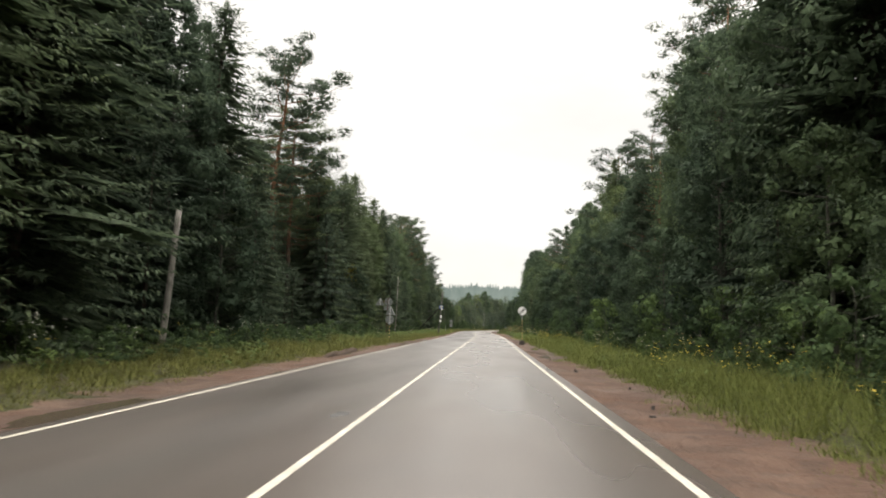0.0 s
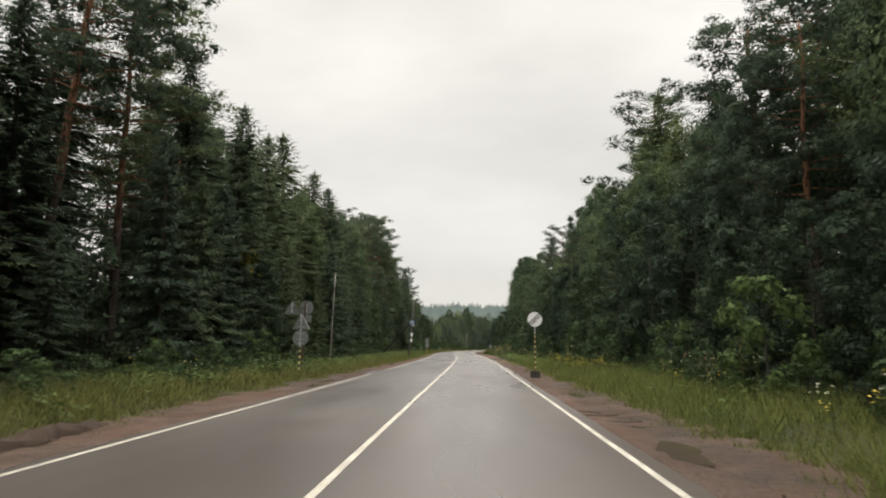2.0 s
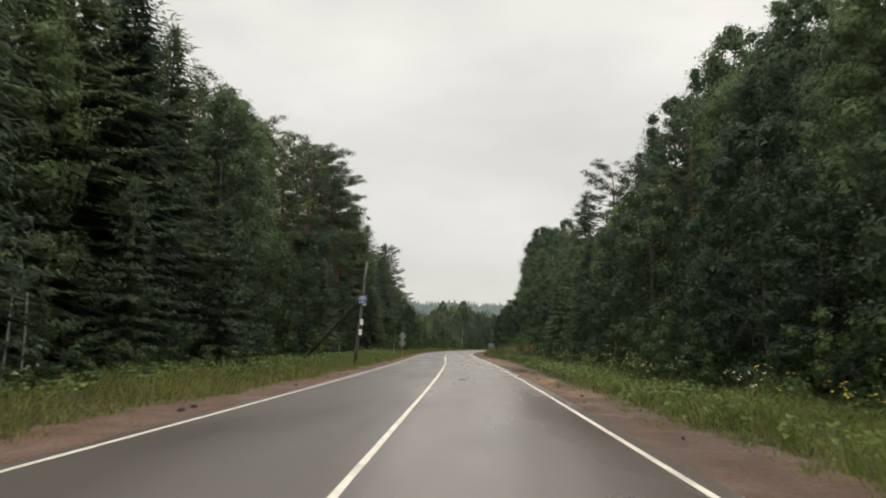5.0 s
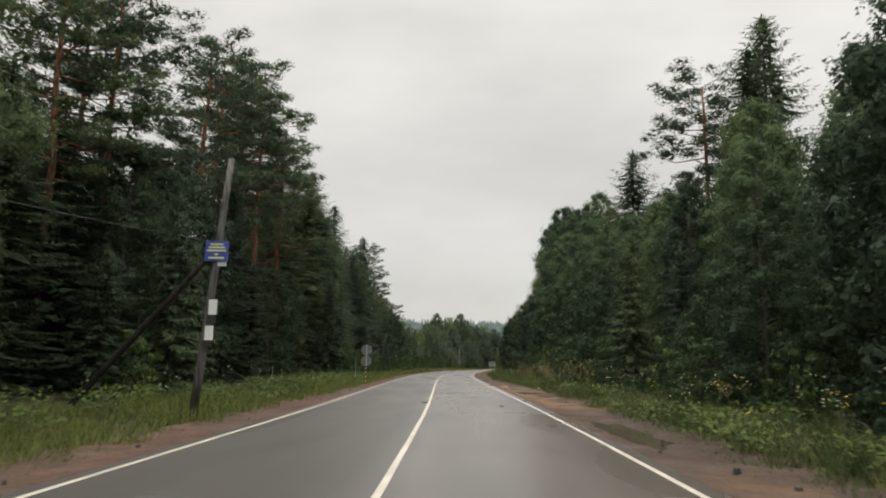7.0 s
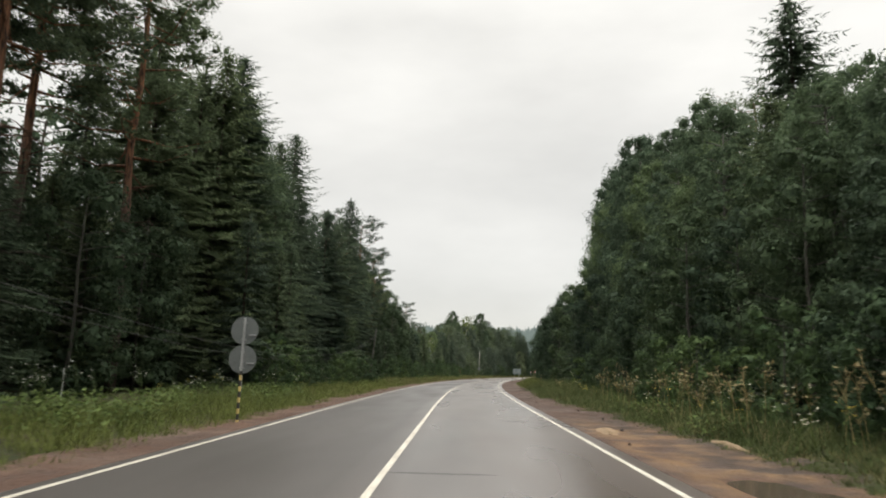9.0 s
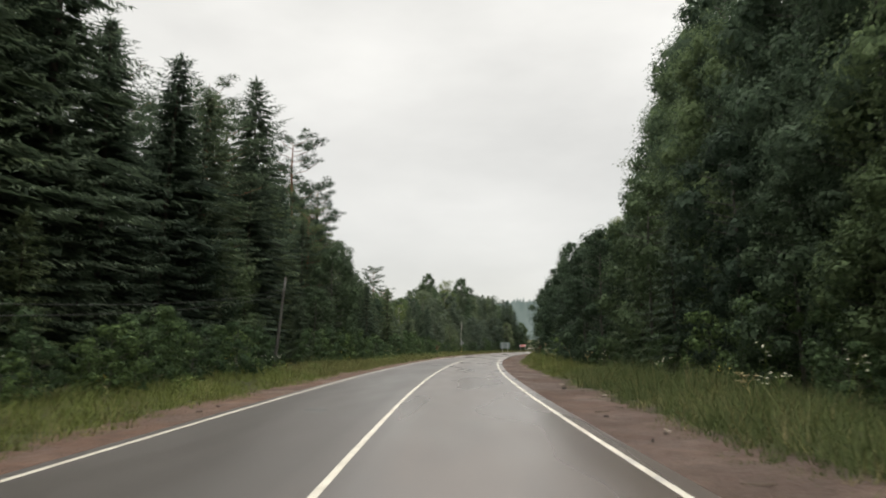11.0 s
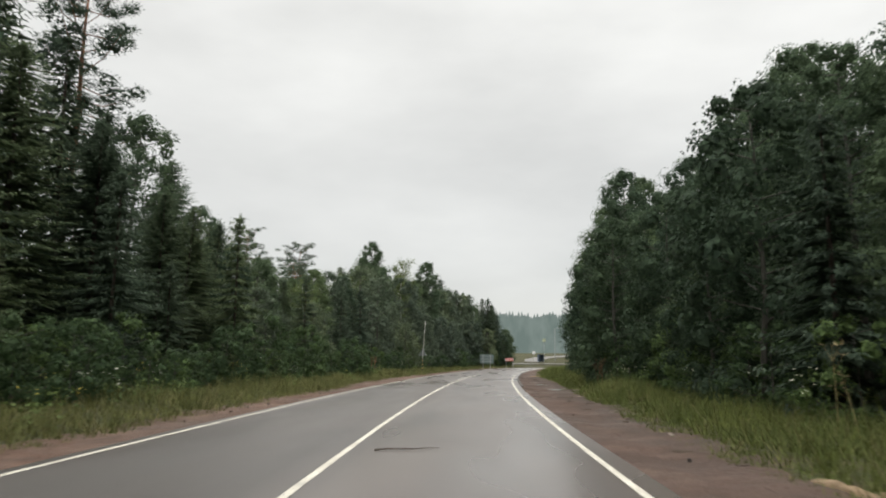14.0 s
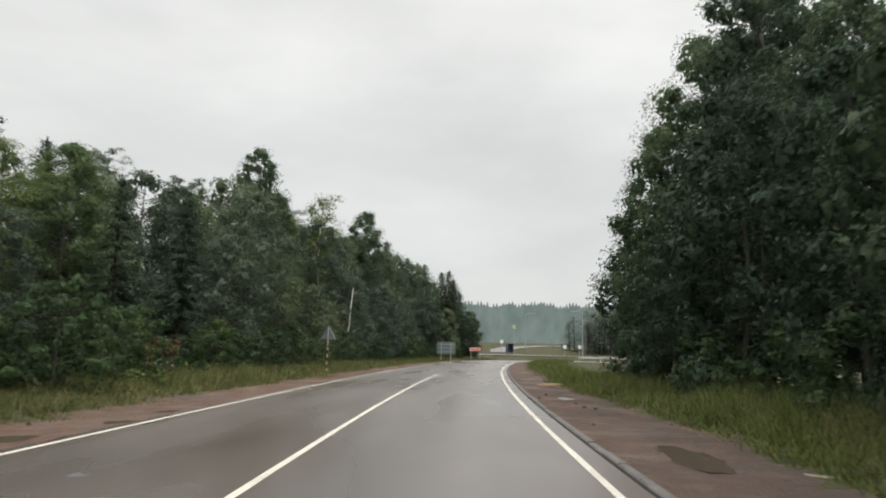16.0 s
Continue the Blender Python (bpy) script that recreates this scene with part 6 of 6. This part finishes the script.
for k, (s0, s1, lat, half) in enumerate(PUDDLES):
    x, y = on_road((s0 + s1) / 2, lat)
    i = int((s0 + s1) / 2) + S0
    yaw = -math.degrees(math.atan2(TANGENT[i, 0], TANGENT[i, 1]))
    single("puddle", blob(half * 1.5, (s1 - s0) / 2 * 1.25, k, 0.004, 48, 0.3), M_WATER, "shallow rain puddle on the sandy shoulder", "puddle", "puddles", at=pose(x, y, -0.068, 0, 0, yaw))

def mound(rx, ry, top, seed):
    """A low ragged spill, highest along its middle."""
    b = Build()
    n, m = 30, 6
    r = random.Random(seed)
    ph = [r.uniform(0, 6.28) for _ in range(3)]
    vs = [(0, 0, top)]
    for q in range(1, m + 1):
        for k in range(n):
            a = k * 2 * math.pi / n
            f = q / m * (1 + 0.28 * math.sin(2 * a + ph[0]) + 0.18 * math.sin(5 * a + ph[1]) + 0.16 * math.sin(11 * a + ph[2]))
            x, y = rx * f * math.cos(a), ry * f * math.sin(a)
            vs.append((x, y, top * (1 - (q / m)**1.5) - 0.03 * (q == m) + 0.5 * top * wobble(x * 6 + seed, y * 6, 1.0)))
    fs = [(0, 1 + k, 1 + (k + 1) % n) for k in range(n)]
    fs += [(1 + (q - 1) * n + k, 1 + q * n + k, 1 + q * n + (k + 1) % n, 1 + (q - 1) * n + (k + 1) % n) for q in range(1, m) for k in range(n)]
    b.add(vs, fs)
    return b


for k, (s, lat, rx, ry) in enumerate(((134.4, 4.5, 0.2, 0.8), (200.3, 6.5, 0.62, 0.45), (200.0, 6.9, 0.4, 0.35), (202.0, 5.95, 0.14, 0.9), (203.3, 5.75, 0.07, 0.5), (131.5, 6.3, 0.12, 0.9), (257.5, 5.5, 0.5, 0.3))):
    x, y = on_road(s, lat)
    single("sand_heap", mound(rx, ry, 0.07, k + 90), M_STRAW, "low spill of pale yellowish sand on the shoulder", "sand", "sand spills", at=pose(x, y, -0.02), smooth=True)
for k, (s, lat, rx, ry) in enumerate(((122.7, 0.7, 0.6, 0.3), (61.5, -3.75, 0.25, 2.6), (124.4, 0.75, 0.55, 0.06), (126.5, 0.72, 0.62, 0.05), (109.6, 2.75, 0.45, 0.07), (96.0, -2.25, 0.3, 0.3), (93.3, -2.25, 0.3, 0.35), (176.2, 1.3, 0.2, 0.1), (10.3, -0.4, 0.12, 0.3), (162.7, -1.7, 0.3, 0.3), (234.5, -1.8, 0.1, 0.1), (198.3, -1.0, 0.3, 0.9), (118.8, 1.9, 0.7, 0.05), (136.6, 2.55, 0.4, 0.08))):
    x, y = on_road(s, lat)
    single("asphalt_patch", blob(rx, ry, k + 120, 0.004, rough=0.4), M_TAR, "dark tar repair patch flush with the road", "road patch", "road patches", at=pose(x, y, 0.003))

for k, (s, lat, rx, ry) in enumerate(((29.6, -4.75, 0.2, 1.5), (32.0, -4.8, 0.22, 1.9), (34.4, -4.95, 0.22, 1.5))):
    x, y = on_road(s, lat)
    single("earth_bank", mound(rx * 0.8, ry, 0.18, k + 140), M_DUG, "low cut bank of dark earth under the grass", "earth bank", "earth banks", at=pose(x, y, -0.02), smooth=True)

lr = random.Random(3)


def twig(length, seed):
    r = random.Random(seed)
    b = Build()
    p = [(0, 0, 0.012)]
    for k in range(5):
        p.append((p[-1][0] + length / 5, p[-1][1] + r.uniform(-0.05, 0.05) * length, 0.012 + r.uniform(0, 0.02)))
    b.tube(p, [0.012, 0.012, 0.011, 0.009, 0.007, 0.004], 5)
    b.tube([p[2], (p[2][0] + 0.12 * length, p[2][1] + 0.14 * length, 0.02)], [0.007, 0.003], 4)
    return b


for s, lat, L, yaw in ((205.7, 0.4, 0.95, 8), (89.6, 0.9, 0.35, 40), (89.7, 1.0, 0.25, -20), (114.05, -0.28, 0.28, 20), (114.1, -0.2, 0.22, -50), (114.15, -0.15, 0.2, 70), (112.0, 2.42, 0.7, 84), (112.3, 2.36, 0.4, 60)):
    x, y = on_road(s, lat)
    single("twig", twig(L, int(s)), M_TWIG, "broken brown twig lying on the asphalt", "twig", "litter on the road", at=pose(x, y, 0.004, 0, 0, yaw))


def bark_strip(length, width, seed):
    """A curled strip of bark, hollow side down."""
    r = random.Random(seed)
    b = Build()
    n, m = 7, 5
    vs = []
    for layer in (0.0, -0.008):
        for k in range(n):
            f = k / (n - 1)
            w = width * (0.55 + 0.45 * math.sin(3.14 * f)) * r.uniform(0.8, 1.1)
            for q in range(m):
                g = q / (m - 1) * 2 - 1
                vs.append(((f - 0.5) * length, g * w / 2, 0.35 * width * (1 - g * g) + 0.004 + layer + r.uniform(0, 0.006)))
    o = n * m
    fs = [(k * m + q, (k + 1) * m + q, (k + 1) * m + q + 1, k * m + q + 1) for k in range(n - 1) for q in range(m - 1)]
    fs += [tuple(o + v for v in reversed(f)) for f in fs]
    rim = [q for q in range(m)] + [k * m + m - 1 for k in range(1, n)] + [(n - 1) * m + q for q in range(m - 2, -1, -1)] + [k * m for k in range(n - 2, 0, -1)]
    fs += [(rim[i - 1], rim[i], o + rim[i], o + rim[i - 1]) for i in range(len(rim))]
    b.add(vs, fs)
    return b


for s, lat, L, W, yaw in ((38.6, 4.2, 0.7, 0.1, 20), (39.3, 4.05, 0.5, 0.08, -15), (37.6, 4.4, 0.8, 0.09, 12), (38.1, 4.75, 0.35, 0.1, 50), (36.9, 4.6, 0.4, 0.07, -5), (229.6, 4.05, 0.5, 0.1, 10), (229.45, 4.3, 0.14, 0.09, 40), (221.9, 4.05, 0.45, 0.09, 5), (222.6, 4.5, 0.3, 0.08, -20), (222.1, 5.1, 0.6, 0.1, 12), (219.5, 5.0, 0.3, 0.07, 25), (216.0, 5.0, 0.3, 0.06, -8), (220.6, 6.0, 0.5, 0.1, 30)):
    x, y = on_road(s, lat)
    single("bark_strip", bark_strip(L, W, int(s * 10)), M_TWIG, "curled strip of brown bark lying on the sandy shoulder", "bark", "litter on the shoulder", at=pose(x, y, shoulder_height(s, lat, x, y), 0, 0, yaw))
for k in range(46):
    s = 152 + 106 * (k + lr.random()) / 46
    lat = right_width(s) + lr.uniform(-0.5, 0.25)
    x, y = on_road(s, lat)
    single("bark_strip", bark_strip(lr.uniform(0.12, 0.4), lr.uniform(0.05, 0.1), k), M_TWIG if k % 3 else M_DRIFT, "small flake of bark washed against the verge grass", "bark", "litter on the shoulder", at=pose(x, y, shoulder_height(s, lat, x, y), 0, 0, lr.uniform(-40, 140)))
for k in range(90):
    side = 1 if k % 3 else -1
    s = lr.uniform(10, 258)
    w = right_width(s) if side > 0 else left_width(s)
    x, y = on_road(s, side * lr.uniform(4.2, w))
    b = Build()
    n = 7
    q = [(lr.uniform(0.5, 1.0) * math.cos(a * 6.283 / n), lr.uniform(0.5, 1.0) * math.sin(a * 6.283 / n)) for a in range(n)]
    k2 = lr.uniform(0.025, 0.075)
    b.add([(a * k2 * 1.6, c * k2, -0.05) for a, c in q] + [(a * k2 * 1.1, c * k2 * 0.7, 0.028) for a, c in q], [(a, (a + 1) % n, n + (a + 1) % n, n + a) for a in range(n)] + [tuple(range(n, 2 * n))])
    single("clod", b, M_MUD if k % 2 else M_CONCRETE, "dark clod of earth or bark on the shoulder", "clod", "litter on the shoulder", at=pose(x, y, -0.02, 0, 0, lr.uniform(0, 360)))


# ---- the junction in the distance ----
def side_road():
    b = Build()
    path = [(27, 382), (29, 396), (34, 410), (46, 427), (70, 434), (110, 437)]
    vs, fs = [], []
    for k, (x, y) in enumerate(path):
        a = np.array(path[min(k + 1, len(path) - 1)], float) - np.array(path[max(k - 1, 0)], float)
        a /= np.linalg.norm(a)
        for o in (-2.6, 2.6):
            px, py = x + a[1] * o, y - a[0] * o
            vs.append((px, py, float(hill(px, py)) + 0.3))
        if k:
            i = 2 * k
            fs.append((i - 2, i - 1, i + 1, i))
    b.add(vs, fs)
    return b


def cross_road():
    b = Build()
    vs = []
    for x in range(16, 121, 8):
        y = 373.0 + 0.06 * (x - 16)
        vs += [(x, y - 3.5, float(hill(x, y)) + 0.12), (x, y + 3.5, float(hill(x, y + 3.5)) + 0.12)]
    b.add(vs, [(2 * k, 2 * k + 2, 2 * k + 3, 2 * k + 1) for k in range(len(vs) // 2 - 1)])
    return b


single("cross_road", cross_road(), M_ASPHALT, "pale wet asphalt road crossing beyond the bend", "road", kind="structure")
single("side_road", side_road(), M_ASPHALT, "pale asphalt road climbing the far slope", "road", kind="structure")
lamp = thing("street_lamp", "tall grey street lamp with a curved arm by the junction", "street lamp", "street lamps", at=pose(38.0, 356.5, 0))
b = Build()
b.tube([(0, 0, -0.2), (0, 0, 4), (0, 0, 8.8), (-0.4, 0, 9.3), (-2.4, 0, 9.1)], [0.11, 0.09, 0.07, 0.05, 0.04], 8)
part("mast", b, M_STEEL, lamp)
b = Build()
b.box(-3.1, -2.3, -0.13, 0.13, 9.02, 9.14, 0.05)
part("lamp_head", b, M_ZINC, lamp)
copy_thing(lamp, pose(34.3, 392.0, float(hill(0, 392)), 0, 0, 170))
copy_thing(lamp, pose(60.0, 365.5, 0.1, 0, 0, 10))
for x, y, h in ((36.6, 375.0, 4.9), (41.2, 366.0, 4.6)):
    wooden_pole("utility_pole", "bare grey post beside the junction", (x, y, float(hill(x, y))), (x, y, h), 0.09, 0.07, M_POLE, "junction posts")
for x, y, z, mat, shape in ((29.3, 380.0, 6.0, plain("faded_sign_film", (0.4, 0.44, 0.3), 0.5), 0.42), (26.2, 378.0, 2.8, M_WHITE, 0.35), (38.6, 372.0, 2.2, M_WHITE, 0.35), (41.2, 370.0, 2.3, M_WHITE, 0.35)):
    ob = thing("junction_sign", "small pale road sign on a grey post at the junction", "road sign", "junction signs", at=pose(x, y, float(hill(x, y))))
    b = Build()
    b.tube([(0, 0, -0.1), (0, 0, z + 0.3)], [0.05, 0.05], 7)
    part("post", b, M_STEEL, ob)
    b = Build()
    b.box(-shape, shape, -0.09, -0.06, z - shape, z + shape, 0.01)
    part("plate", b, mat, ob)
ob = thing("bus_shelter", "small blue-grey roadside shelter by the junction", "shelter", at=pose(29.0, 384.0, float(hill(29, 384)), 0, 0, 10))
b = Build()
b.box(-0.7, 0.7, 0.6, 0.7, 0, 2.1)
b.box(-0.7, -0.6, -0.6, 0.6, 0, 2.1)
b.box(0.6, 0.7, -0.6, 0.6, 0, 2.1)
part("walls", b, plain("blue_grey_panel", (0.07, 0.1, 0.15), 0.6), ob)
b = Build()
b.box(-0.85, 0.85, -0.8, 0.85, 2.1, 2.2)
part("roof", b, M_ZINC, ob)
rail = thing("guard_rail", "galvanised guard rail along the junction's edge", "guard rail", at=pose(0, 0, 0))
for k in range(12):
    x, y = on_road(352 + 4 * k, -4.4)
    b = Build()
    b.box(x - 0.05, x + 0.05, y - 0.05, y + 0.05, -0.2, 0.72)
    part("post", b, M_STEEL, rail)
for k in range(11):
    (x, y), (u, v) = on_road(352 + 4 * k, -4.3), on_road(356 + 4 * k, -4.3)
    b = Build()
    b.add([(x, y, 0.42), (u, v, 0.42), (u, v, 0.73), (x, y, 0.73), (x, y - 0.05, 0.5), (u, v - 0.05, 0.5), (u, v - 0.05, 0.65), (x, y - 0.05, 0.65)],
          [(0, 1, 5, 4), (4, 5, 6, 7), (7, 6, 2, 3), (3, 2, 1, 0), (0, 4, 7, 3), (1, 2, 6, 5)])
    part("beam", b, M_STEEL, rail)

kerb = thing("kerb", "low worn grey concrete kerb along the bend", "kerb", kind="structure")
kerb_mat = plain("worn_kerb_concrete", (0.11, 0.102, 0.095), 0.9, 0, 0.35, 4, 0.4)
for k in range(52):
    s0 = 232.0 + k
    lat = right_edge(s0) + 0.17
    (x, y), (u, v) = on_road(s0, lat), on_road(s0 + 0.97, lat)
    dx, dy = u - x, v - y
    n = math.hypot(dx, dy)
    px, py = dy / n, -dx / n
    low, rise = -0.12, 0.03 + 0.02 * lr.random()
    ring_ = [(0.0, low), (0.0, rise - 0.02), (0.02, rise), (0.11, rise), (0.13, rise - 0.02), (0.13, low)]
    b = Build()
    b.add([(x + px * o, y + py * o, z) for o, z in ring_] + [(u + px * o, v + py * o, z) for o, z in ring_],
          [(i, (i + 1) % 6, 6 + (i + 1) % 6, 6 + i) for i in range(6)] + [(5, 4, 3, 2, 1, 0), (6, 7, 8, 9, 10, 11)])
    part("kerb_stone", b, kerb_mat, kerb)
